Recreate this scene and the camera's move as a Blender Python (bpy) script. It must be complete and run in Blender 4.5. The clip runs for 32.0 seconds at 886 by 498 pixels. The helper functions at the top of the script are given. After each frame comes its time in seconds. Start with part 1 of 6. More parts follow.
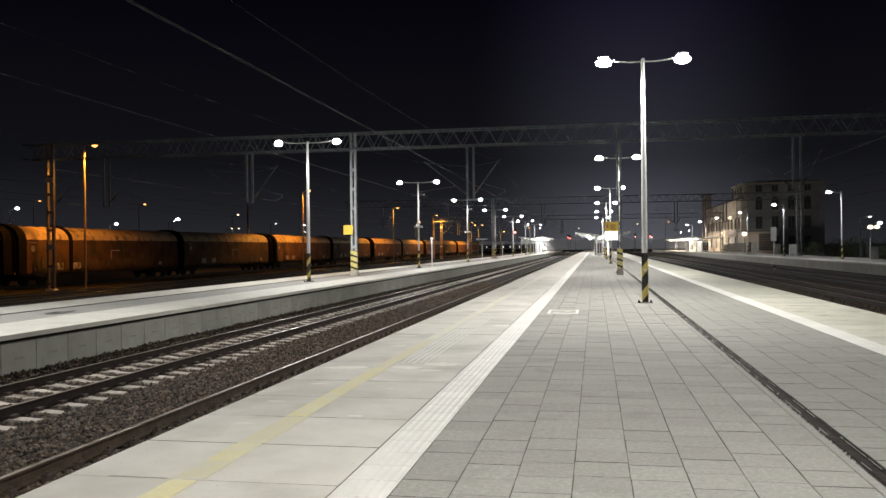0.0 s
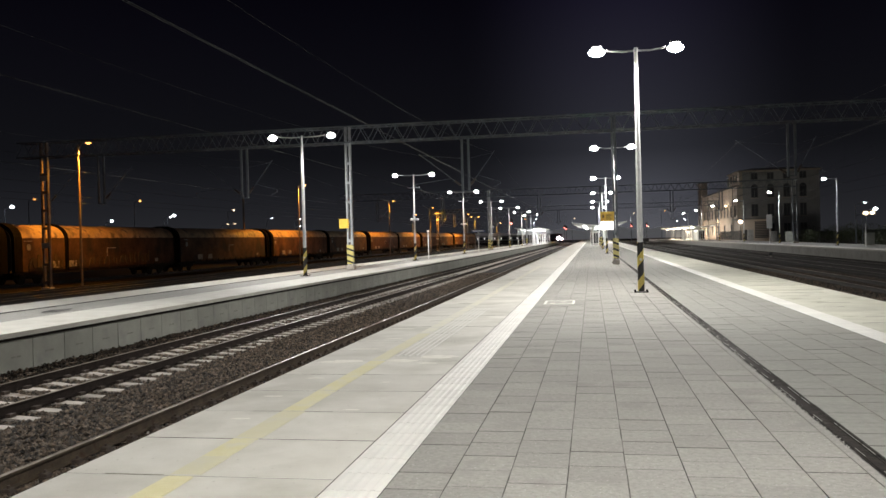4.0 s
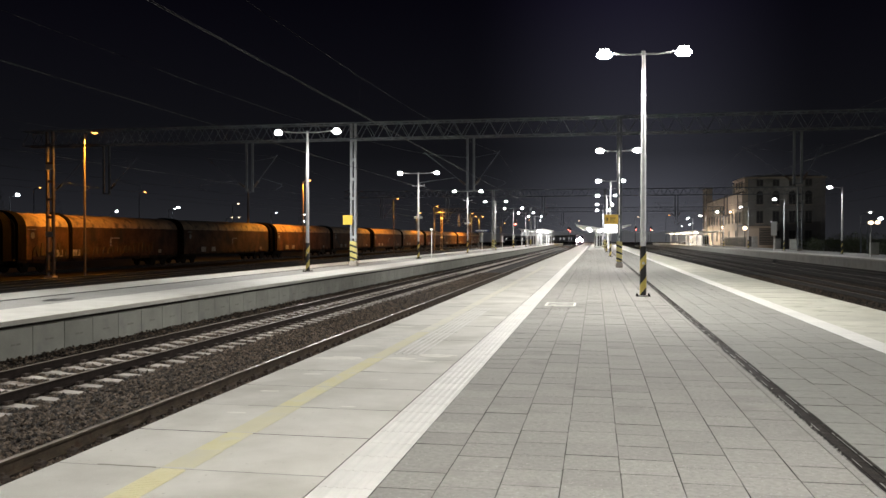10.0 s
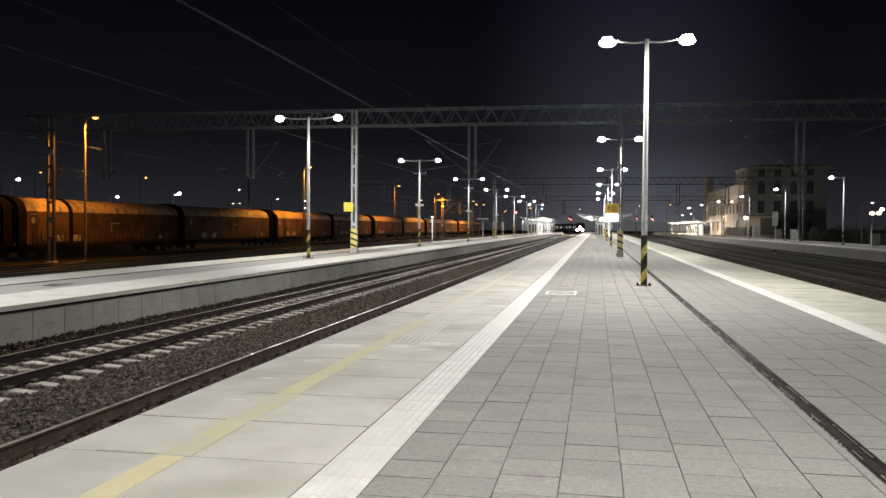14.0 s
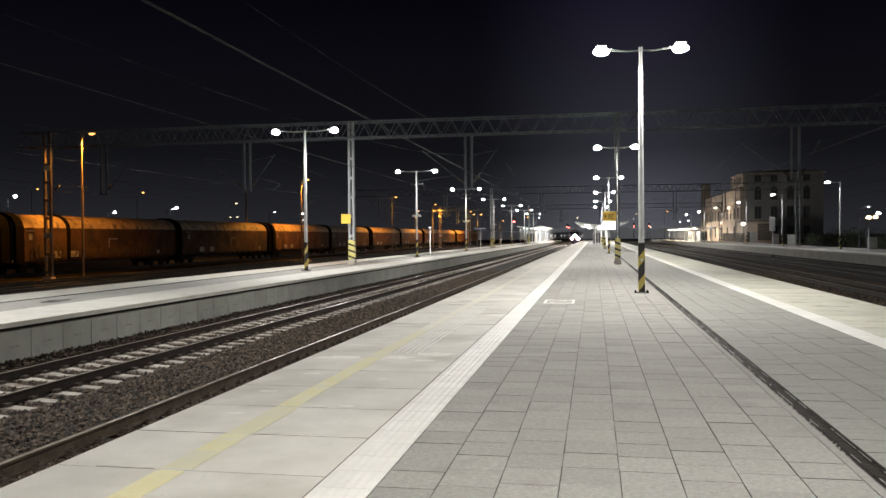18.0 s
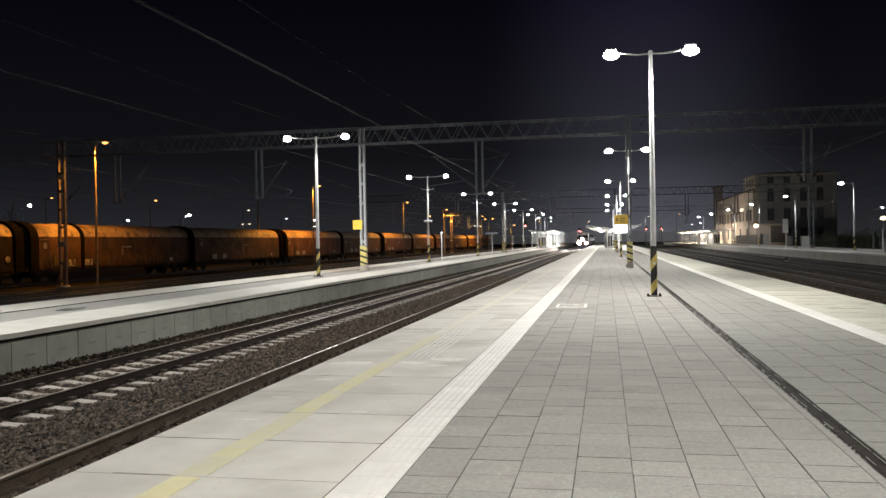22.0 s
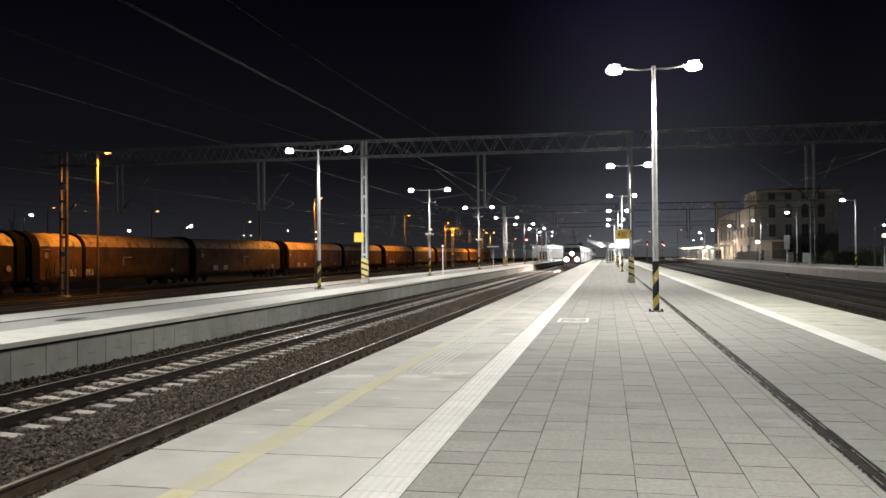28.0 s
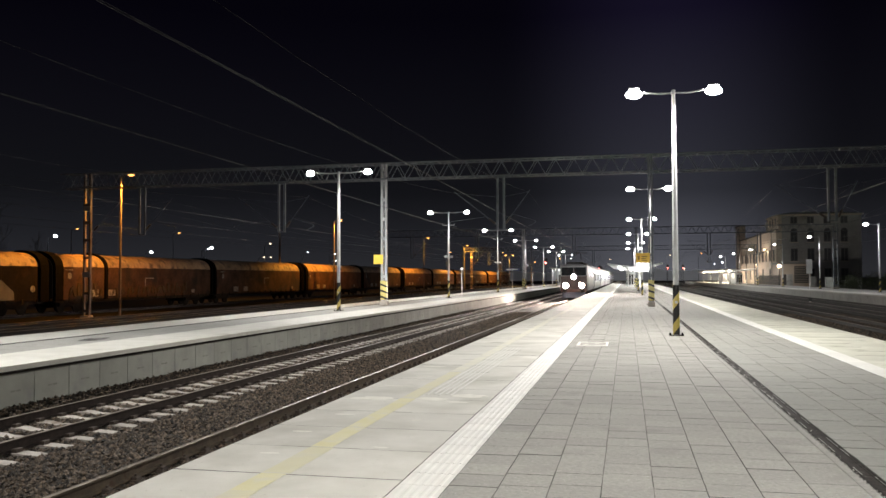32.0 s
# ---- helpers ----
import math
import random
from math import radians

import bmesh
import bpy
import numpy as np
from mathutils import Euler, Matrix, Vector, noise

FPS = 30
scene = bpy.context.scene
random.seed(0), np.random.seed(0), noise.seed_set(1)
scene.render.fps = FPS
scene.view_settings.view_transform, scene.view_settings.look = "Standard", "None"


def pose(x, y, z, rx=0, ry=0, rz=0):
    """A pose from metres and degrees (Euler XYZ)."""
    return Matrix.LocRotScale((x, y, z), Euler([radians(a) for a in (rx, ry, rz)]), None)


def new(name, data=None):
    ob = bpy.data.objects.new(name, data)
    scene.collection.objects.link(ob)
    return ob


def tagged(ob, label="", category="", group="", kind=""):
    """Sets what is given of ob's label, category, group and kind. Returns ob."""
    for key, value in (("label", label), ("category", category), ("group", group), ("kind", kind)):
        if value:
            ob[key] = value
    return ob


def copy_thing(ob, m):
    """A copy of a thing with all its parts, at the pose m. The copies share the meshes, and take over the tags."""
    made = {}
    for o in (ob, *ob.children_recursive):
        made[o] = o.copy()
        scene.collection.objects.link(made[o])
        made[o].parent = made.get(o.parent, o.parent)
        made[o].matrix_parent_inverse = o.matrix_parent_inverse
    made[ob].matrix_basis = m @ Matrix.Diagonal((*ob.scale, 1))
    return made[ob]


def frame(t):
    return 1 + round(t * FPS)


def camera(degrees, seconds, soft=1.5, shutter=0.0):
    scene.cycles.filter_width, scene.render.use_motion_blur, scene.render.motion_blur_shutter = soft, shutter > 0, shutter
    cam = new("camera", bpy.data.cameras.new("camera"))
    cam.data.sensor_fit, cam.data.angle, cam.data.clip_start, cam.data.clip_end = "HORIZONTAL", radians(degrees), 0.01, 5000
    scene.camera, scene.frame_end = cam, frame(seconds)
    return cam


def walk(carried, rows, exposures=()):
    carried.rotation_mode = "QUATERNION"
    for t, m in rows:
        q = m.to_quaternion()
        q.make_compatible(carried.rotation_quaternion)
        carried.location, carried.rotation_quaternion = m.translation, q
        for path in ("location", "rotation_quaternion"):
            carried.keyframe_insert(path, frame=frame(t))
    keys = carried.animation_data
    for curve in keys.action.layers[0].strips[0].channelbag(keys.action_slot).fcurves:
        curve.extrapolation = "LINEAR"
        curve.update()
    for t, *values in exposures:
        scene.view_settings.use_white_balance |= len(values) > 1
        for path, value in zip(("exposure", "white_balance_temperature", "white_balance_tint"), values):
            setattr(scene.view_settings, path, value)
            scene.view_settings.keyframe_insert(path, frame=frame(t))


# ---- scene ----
cam = camera(56.0, 32.0, soft=1.5, shutter=0.7)
# seconds, x, y, z, yaw, pitch, roll
PATH = [
    (0.0, -0.052, -0.047, 1.625, 10.343, -0.091, 0.627),
    (0.5, -0.056, -0.042, 1.625, 10.250, -0.156, 0.638),
    (1.0, -0.052, -0.043, 1.625, 10.147, -0.301, 0.700),
    (1.5, -0.047, -0.038, 1.623, 10.125, -0.434, 0.770),
    (2.0, -0.044, -0.047, 1.625, 10.073, -0.520, 0.858),
    (2.5, -0.038, -0.036, 1.628, 10.097, -0.594, 1.211),
    (3.0, -0.037, -0.048, 1.628, 10.040, -0.618, 1.262),
    (3.5, -0.030, -0.046, 1.627, 10.068, -0.656, 1.340),
    (5.5, 0.002, -0.041, 1.633, 10.229, -0.444, 1.922),
    (6.0, 0.007, -0.053, 1.633, 10.260, -0.395, 1.961),
    (6.5, -0.002, -0.026, 1.634, 10.322, -0.233, 1.943),
    (7.0, -0.008, -0.028, 1.631, 10.268, -0.057, 1.584),
    (7.5, -0.007, -0.022, 1.628, 10.268, -0.042, 0.609),
    (8.0, -0.009, -0.026, 1.629, 10.259, -0.132, 0.142),
    (8.5, -0.007, -0.014, 1.631, 10.263, -0.333, 0.030),
    (9.0, -0.002, -0.003, 1.629, 10.256, -0.453, -0.002),
    (9.5, -0.001, -0.016, 1.630, 10.249, -0.599, -0.116),
    (10.0, 0.004, -0.009, 1.628, 10.375, -0.705, 0.018),
    (10.5, 0.003, 0.012, 1.629, 10.490, -0.875, 0.089),
    (11.0, -0.001, 0.005, 1.631, 10.473, -1.022, 0.169),
    (11.5, 0.000, 0.020, 1.625, 10.481, -1.165, 0.003),
    (12.0, -0.004, 0.007, 1.624, 10.461, -1.256, -0.196),
    (12.5, -0.006, 0.009, 1.628, 10.499, -1.419, -0.243),
    (13.0, -0.014, 0.026, 1.628, 10.681, -1.522, -0.260),
    (13.5, -0.005, 0.009, 1.628, 10.596, -1.564, -0.376),
    (14.0, -0.006, 0.026, 1.631, 10.426, -1.551, -0.391),
    (14.5, 0.002, 0.029, 1.636, 10.335, -1.619, -0.220),
    (16.5, 0.005, 0.006, 1.637, 10.092, -1.018, 0.154),
    (17.0, 0.008, 0.005, 1.633, 10.054, -0.917, 0.309),
    (17.5, 0.013, 0.008, 1.635, 10.133, -0.862, 0.381),
    (18.0, 0.013, 0.002, 1.633, 10.278, -0.839, 0.481),
    (18.5, 0.016, -0.005, 1.639, 10.388, -0.807, 0.593),
    (19.0, 0.019, -0.009, 1.637, 10.520, -0.761, 0.629),
    (19.5, 0.019, -0.010, 1.642, 10.594, -0.719, 0.762),
    (20.0, 0.020, -0.013, 1.637, 10.743, -0.665, 0.808),
    (20.5, 0.019, -0.016, 1.638, 10.819, -0.672, 0.906),
    (21.0, 0.020, -0.022, 1.640, 10.914, -0.607, 0.990),
    (21.5, 0.018, -0.015, 1.640, 10.953, -0.583, 1.023),
    (22.0, 0.019, -0.024, 1.638, 11.074, -0.489, 1.012),
    (22.5, 0.015, -0.024, 1.638, 11.144, -0.464, 1.000),
    (23.0, 0.019, -0.020, 1.634, 11.231, -0.473, 0.978),
    (23.5, 0.016, -0.016, 1.638, 11.242, -0.491, 0.934),
    (24.0, 0.016, -0.018, 1.636, 11.264, -0.501, 0.838),
    (24.5, 0.015, -0.023, 1.636, 11.327, -0.509, 0.798),
    (25.0, 0.018, -0.024, 1.637, 11.355, -0.577, 0.753),
    (25.5, 0.017, -0.023, 1.638, 11.340, -0.601, 0.706),
    (27.5, 0.016, -0.017, 1.629, 11.024, -0.658, 0.532),
    (27.6, 0.011, -0.010, 1.630, 11.056, -0.629, 0.525),
    (27.7, 0.006, -0.003, 1.631, 10.822, -0.478, 0.518),
    (27.8, 0.001, 0.004, 1.633, 10.840, -0.058, 0.512),
    (27.9, -0.004, 0.011, 1.634, 11.076, 0.398, 0.505),
    (28.0, -0.009, 0.018, 1.635, 11.138, 0.425, 0.498),
    (28.1, -0.014, 0.022, 1.634, 11.594, 0.653, 0.474),
    (28.2, -0.019, 0.026, 1.633, 12.518, 0.870, 0.450),
    (28.3, -0.024, 0.029, 1.633, 13.293, 0.971, 0.426),
    (28.4, -0.029, 0.033, 1.632, 14.060, 1.109, 0.402),
    (28.5, -0.034, 0.037, 1.631, 14.258, 1.164, 0.378),
    (28.6, -0.029, 0.022, 1.633, 14.372, 1.345, 0.433),
    (28.7, -0.024, 0.007, 1.635, 14.310, 1.399, 0.487),
    (28.8, -0.019, -0.009, 1.636, 14.283, 1.492, 0.542),
    (28.9, -0.014, -0.024, 1.638, 14.187, 1.508, 0.596),
    (29.0, -0.009, -0.039, 1.640, 14.167, 1.673, 0.651),
    (29.1, -0.008, -0.040, 1.640, 14.019, 1.675, 0.638),
    (29.2, -0.008, -0.040, 1.640, 13.984, 1.748, 0.624),
    (29.5, -0.006, -0.042, 1.641, 13.990, 1.798, 0.584),
    (30.0, -0.000, -0.053, 1.637, 13.158, 1.856, 0.643),
    (30.5, -0.002, -0.043, 1.632, 12.842, 1.985, 0.609),
    (31.0, -0.005, -0.058, 1.636, 12.728, 1.934, 0.382),
    (31.5, -0.010, -0.055, 1.635, 12.670, 1.959, 0.261),
    (32.0, -0.009, -0.045, 1.638, 12.440, 1.981, 0.192)
]
walk(cam, [(r[0], pose(r[1], r[2], r[3], 90 + r[5], r[6], r[4])) for r in PATH],
     ((0.0, 0.0), (27.5, 0.0), (28.6, 0.12), (32.0, 0.12)))

# ---------------------------------------------------------------- light
LED_WATT = 1880.0
SODIUM_WATT = 8300.0
LED_COLOR = (1.0, 0.97, 0.92)
SODIUM_COLOR = (1.0, 0.395, 0.045)

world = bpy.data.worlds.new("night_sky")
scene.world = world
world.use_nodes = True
wn, wl = world.node_tree.nodes, world.node_tree.links
wn.clear()
w_out, w_bg = wn.new("ShaderNodeOutputWorld"), wn.new("ShaderNodeBackground")
w_co, w_sep, w_ramp = wn.new("ShaderNodeTexCoord"), wn.new("ShaderNodeSeparateXYZ"), wn.new("ShaderNodeValToRGB")
wl.new(w_co.outputs["Generated"], w_sep.inputs[0])
wl.new(w_sep.outputs["Z"], w_ramp.inputs[0])
wl.new(w_ramp.outputs[0], w_bg.inputs[0])
# sky painted brighter along the line, in place of the haze round the lamps
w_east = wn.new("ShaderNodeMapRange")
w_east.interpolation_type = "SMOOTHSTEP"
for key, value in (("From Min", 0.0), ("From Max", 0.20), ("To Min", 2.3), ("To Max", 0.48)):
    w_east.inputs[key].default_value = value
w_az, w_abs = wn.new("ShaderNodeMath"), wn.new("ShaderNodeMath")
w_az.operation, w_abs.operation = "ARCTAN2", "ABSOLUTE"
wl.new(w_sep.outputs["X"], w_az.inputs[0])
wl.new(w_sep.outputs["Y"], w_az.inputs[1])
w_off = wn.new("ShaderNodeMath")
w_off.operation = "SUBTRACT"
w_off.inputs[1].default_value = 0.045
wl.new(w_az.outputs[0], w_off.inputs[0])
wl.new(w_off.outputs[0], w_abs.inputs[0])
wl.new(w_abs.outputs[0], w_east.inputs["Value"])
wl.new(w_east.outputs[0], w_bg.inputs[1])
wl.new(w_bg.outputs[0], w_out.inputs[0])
els = w_ramp.color_ramp.elements
els[0].position, els[0].color = 0.0, (0.044, 0.045, 0.052, 1)
els[1].position, els[1].color = 0.30, (0.0027, 0.0021, 0.0060, 1)
e = els.new(0.05)
e.color = (0.027, 0.0278, 0.034, 1)
e = els.new(0.10)
e.color = (0.0118, 0.0123, 0.0156, 1)
e = els.new(0.19)
e.color = (0.0076, 0.0074, 0.0116, 1)


# ---------------------------------------------------------------- materials
def surf(name, c1, c2, scale=3.0, rough=0.8, bump=0.2, metal=0.0, fine=60.0, rand=0.0, island=0.0, spec=0.5, local=False, stain=None, specks=None):
    """Two tones mixed by coarse and fine noise, with relief; c1, c2 are linear base colours."""
    m = bpy.data.materials.new(name)
    m.use_nodes = True
    n, l = m.node_tree.nodes, m.node_tree.links
    b = n["Principled BSDF"]
    if local:
        co = n.new("ShaderNodeTexCoord").outputs["Object"]
    else:
        co = n.new("ShaderNodeNewGeometry").outputs["Position"]
    a, f = n.new("ShaderNodeTexNoise"), n.new("ShaderNodeTexNoise")
    for t, s, d in ((a, scale, 6), (f, fine, 4)):
        t.inputs["Scale"].default_value, t.inputs["Detail"].default_value = s, d
        t.inputs["Roughness"].default_value = 0.62
        l.new(co, t.inputs["Vector"])
    add = n.new("ShaderNodeMath")
    add.operation = "MULTIPLY_ADD"
    add.inputs[1].default_value, add.inputs[2].default_value = 0.45, -0.22
    l.new(f.outputs["Fac"], add.inputs[0])
    add2 = n.new("ShaderNodeMath")
    add2.operation = "ADD"
    l.new(add.outputs[0], add2.inputs[0])
    l.new(a.outputs["Fac"], add2.inputs[1])
    rng = n.new("ShaderNodeMapRange")
    rng.inputs["From Min"].default_value, rng.inputs["From Max"].default_value = 0.3, 0.7
    l.new(add2.outputs[0], rng.inputs["Value"])
    mix = n.new("ShaderNodeMix")
    mix.data_type = "RGBA"
    mix.inputs["A"].default_value, mix.inputs["B"].default_value = (*c1, 1), (*c2, 1)
    l.new(rng.outputs[0], mix.inputs["Factor"])
    col = mix.outputs["Result"]
    if stain:
        st = n.new("ShaderNodeTexNoise")
        st.inputs["Scale"].default_value, st.inputs["Detail"].default_value = stain[1], 8
        l.new(co, st.inputs["Vector"])
        sr = n.new("ShaderNodeMapRange")
        sr.inputs["From Min"].default_value, sr.inputs["From Max"].default_value = stain[2], stain[2] + (stain[3] if len(stain) > 3 else 0.12)
        l.new(st.outputs["Fac"], sr.inputs["Value"])
        sm = n.new("ShaderNodeMix")
        sm.data_type = "RGBA"
        l.new(sr.outputs[0], sm.inputs["Factor"])
        l.new(col, sm.inputs["A"])
        sm.inputs["B"].default_value = (*stain[0], 1)
        col = sm.outputs["Result"]
    for colour, size, part_ in specks or ():
        vo, lt, vm = n.new("ShaderNodeTexVoronoi"), n.new("ShaderNodeMapRange"), n.new("ShaderNodeMix")
        vm.data_type = "RGBA"
        vo.inputs["Scale"].default_value = 1 / size
        lt.inputs["From Min"].default_value, lt.inputs["From Max"].default_value = part_, part_ * 0.6
        l.new(co, vo.inputs["Vector"])
        l.new(vo.outputs["Distance"], lt.inputs["Value"])
        l.new(lt.outputs[0], vm.inputs["Factor"])
        l.new(col, vm.inputs["A"])
        vm.inputs["B"].default_value = (*colour, 1)
        col = vm.outputs["Result"]
    if rand or island:
        src = n.new("ShaderNodeObjectInfo").outputs["Random"] if rand else n.new("ShaderNodeNewGeometry").outputs["Random Per Island"]
        r2 = n.new("ShaderNodeMapRange")
        k = rand or island
        r2.inputs["To Min"].default_value, r2.inputs["To Max"].default_value = 1 - k, 1 + k
        l.new(src, r2.inputs["Value"])
        hsv = n.new("ShaderNodeHueSaturation")
        l.new(r2.outputs[0], hsv.inputs["Value"])
        l.new(col, hsv.inputs["Color"])
        col = hsv.outputs["Color"]
    l.new(col, b.inputs["Base Color"])
    b.inputs["Metallic"].default_value, b.inputs["Specular IOR Level"].default_value = metal, spec
    rr = n.new("ShaderNodeMapRange")
    rr.inputs["To Min"].default_value, rr.inputs["To Max"].default_value = max(0.02, rough - 0.1), min(1, rough + 0.1)
    l.new(a.outputs["Fac"], rr.inputs["Value"])
    l.new(rr.outputs[0], b.inputs["Roughness"])
    if bump:
        bp = n.new("ShaderNodeBump")
        bp.inputs["Strength"].default_value, bp.inputs["Distance"].default_value = bump, 0.01
        l.new(add2.outputs[0], bp.inputs["Height"])
        l.new(bp.outputs[0], b.inputs["Normal"])
    return m


def glow(name, color, strength):
    m = bpy.data.materials.new(name)
    m.use_nodes = True
    b = m.node_tree.nodes["Principled BSDF"]
    b.inputs["Base Color"].default_value = (*[0.8 * c for c in color], 1)
    b.inputs["Emission Color"].default_value, b.inputs["Emission Strength"].default_value = (*color, 1), strength
    b.inputs["Roughness"].default_value = 0.3
    return m


def stripes(name, c1, c2, pitch, lean, black=0.58):
    """Diagonal warning stripes round a post, with scuffs."""
    m = surf(name, c1, c1, 8, 0.45, 0.1)
    n, l = m.node_tree.nodes, m.node_tree.links
    co, sep = n.new("ShaderNodeTexCoord"), n.new("ShaderNodeSeparateXYZ")
    l.new(co.outputs["Object"], sep.inputs[0])
    at = n.new("ShaderNodeMath")
    at.operation = "ARCTAN2"
    l.new(sep.outputs["Y"], at.inputs[0])
    l.new(sep.outputs["X"], at.inputs[1])
    k = n.new("ShaderNodeMath")
    k.operation = "MULTIPLY"
    k.inputs[1].default_value = lean / (2 * math.pi)
    l.new(at.outputs[0], k.inputs[0])
    z = n.new("ShaderNodeMath")
    z.operation = "MULTIPLY_ADD"
    z.inputs[1].default_value = 1 / pitch
    l.new(sep.outputs["Z"], z.inputs[0])
    l.new(k.outputs[0], z.inputs[2])
    fr = n.new("ShaderNodeMath")
    fr.operation = "FRACT"
    l.new(z.outputs[0], fr.inputs[0])
    gt = n.new("ShaderNodeMath")
    gt.operation = "GREATER_THAN"
    gt.inputs[1].default_value = black
    sh = n.new("ShaderNodeMath")
    sh.operation = "ADD"
    sh.inputs[1].default_value = 0.1
    l.new(z.outputs[0], sh.inputs[0])
    l.new(sh.outputs[0], fr.inputs[0])
    l.new(fr.outputs[0], gt.inputs[0])
    mix = n.new("ShaderNodeMix")
    mix.data_type = "RGBA"
    mix.inputs["A"].default_value, mix.inputs["B"].default_value = (*c1, 1), (*c2, 1)
    l.new(gt.outputs[0], mix.inputs["Factor"])
    l.new(mix.outputs["Result"], n["Principled BSDF"].inputs["Base Color"])
    return m


M_SLAB = surf("pale_concrete_slab", (0.50, 0.485, 0.435), (0.62, 0.605, 0.555), 1.6, 0.75, 0.10, fine=90, rand=0.06, stain=((0.385, 0.375, 0.32), 0.75, 0.50, 0.26), specks=(((0.40, 0.385, 0.34), 0.11, 0.10),))
M_SLAB_FAR = surf("pale_concrete_slab_far", (0.50, 0.485, 0.435), (0.62, 0.605, 0.555), 1.6, 0.75, 0.10, fine=90, island=0.05, stain=((0.44, 0.42, 0.37), 0.9, 0.60))
TILE_SPECKS = (((0.24, 0.232, 0.215), 0.035, 0.22), ((0.47, 0.46, 0.435), 0.05, 0.15))
M_SLAB_MOSS = surf("mossy_concrete_slab", (0.47, 0.465, 0.385), (0.60, 0.595, 0.51), 1.6, 0.8, 0.10, fine=90, rand=0.07, stain=((0.36, 0.365, 0.27), 1.3, 0.58))
M_TILE = surf("grey_paving_tile", (0.272, 0.265, 0.244), (0.372, 0.363, 0.336), 22.0, 0.9, 0.7, fine=130, rand=0.07, spec=0.25, stain=((0.275, 0.267, 0.246), 1.7, 0.58), specks=TILE_SPECKS)
M_TILE_FAR = surf("grey_paving_tile_far", (0.272, 0.265, 0.244), (0.372, 0.363, 0.336), 22.0, 0.9, 0.7, fine=130, island=0.07, spec=0.25, stain=((0.275, 0.267, 0.246), 1.7, 0.58), specks=TILE_SPECKS)
M_TILE_NEW = surf("smooth_paving_tile", (0.248, 0.246, 0.226), (0.322, 0.319, 0.295), 12.0, 0.9, 0.4, fine=130, island=0.04, spec=0.25, stain=((0.255, 0.252, 0.225), 0.9, 0.55, 0.2))
M_TACT = surf("white_tactile_tile", (0.62, 0.61, 0.575), (0.74, 0.73, 0.69), 2.5, 0.6, 0.12, fine=110, rand=0.04)
M_TACT_FAR = surf("white_tactile_tile_far", (0.62, 0.61, 0.575), (0.74, 0.73, 0.69), 2.5, 0.6, 0.12, fine=110, island=0.04)
M_YELLOW = surf("worn_yellow_line", (0.60, 0.560, 0.30), (0.64, 0.612, 0.42), 3.0, 0.7, 0.1, stain=((0.59, 0.575, 0.49), 4.0, 0.50, 0.2))
M_DRAIN = surf("grimy_drain_iron", (0.008, 0.0062, 0.0055), (0.036, 0.029, 0.025), 9, 0.9, 0.6, fine=45, spec=0.15, stain=((0.085, 0.078, 0.070), 14, 0.58, 0.2))
M_RIBS = surf("worn_guidance_rib", (0.60, 0.59, 0.55), (0.68, 0.67, 0.63), 3.0, 0.7, 0.1)
M_SEAM = surf("dirty_slab_seam", (0.22, 0.218, 0.175), (0.36, 0.355, 0.30), 5, 0.9, 0.2, stain=((0.45, 0.44, 0.38), 3, 0.50, 0.2))
M_SMEAR = surf("pale_scrubbed_smear", (0.66, 0.64, 0.57), (0.76, 0.745, 0.685), 6, 0.75, 0.1, stain=((0.58, 0.565, 0.51), 4, 0.55, 0.2))
M_WALLC = surf("pale_wall_panel", (0.32, 0.315, 0.29), (0.42, 0.41, 0.38), 1.4, 0.85, 0.2, rand=0.06, stain=((0.28, 0.27, 0.25), 1.5, 0.6))
M_JOINT = surf("dark_joint_sand", (0.05, 0.047, 0.043), (0.11, 0.103, 0.094), 12, 0.95, 0.3, spec=0.1)
M_SAND = surf("patchy_joint_sand", (0.045, 0.042, 0.038), (0.15, 0.144, 0.132), 2.6, 0.95, 0.3, fine=30, spec=0.1, stain=((0.28, 0.27, 0.25), 2.1, 0.56))
M_GRATE = surf("dark_wet_drain_iron", (0.004, 0.004, 0.004), (0.013, 0.012, 0.011), 6, 0.95, 0.2, 0.0, spec=0.0)
M_WORNEDGE = surf("worn_drain_steel", (0.20, 0.195, 0.18), (0.34, 0.33, 0.31), 18, 0.5, 0.1, 0.2)
M_DAMP = surf("damp_stained_mortar", (0.05, 0.047, 0.043), (0.19, 0.18, 0.168), 7, 0.8, 0.3, stain=((0.02, 0.019, 0.018), 2.2, 0.47))
M_WALL = surf("grey_wall_panel", (0.272, 0.276, 0.243), (0.362, 0.367, 0.325), 1.4, 0.85, 0.2, rand=0.06, stain=((0.27, 0.27, 0.255), 1.5, 0.6))
M_LIP = surf("painted_shadow_lip", (0.006, 0.005, 0.004), (0.016, 0.013, 0.011), 3, 0.9, 0.3, spec=0.1)
M_SLEEPER = surf("concrete_sleeper", (0.30, 0.273, 0.24), (0.46, 0.42, 0.375), 4, 0.85, 0.25, rand=0.10, stain=((0.22, 0.17, 0.13), 3, 0.58))
M_SLEEPER_FAR = surf("concrete_sleeper_far", (0.28, 0.255, 0.225), (0.42, 0.39, 0.35), 4, 0.85, 0.25, island=0.10)
M_RAIL = surf("rusty_rail_steel", (0.020, 0.0148, 0.0125), (0.046, 0.035, 0.030), 6, 0.8, 0.2, 0.0, spec=0.12)
M_RAILWORN = surf("brown_worn_rail_steel", (0.040, 0.029, 0.020), (0.086, 0.064, 0.043), 5, 0.75, 0.25, 0.0, spec=0.2, stain=((0.05, 0.028, 0.016), 7, 0.56))
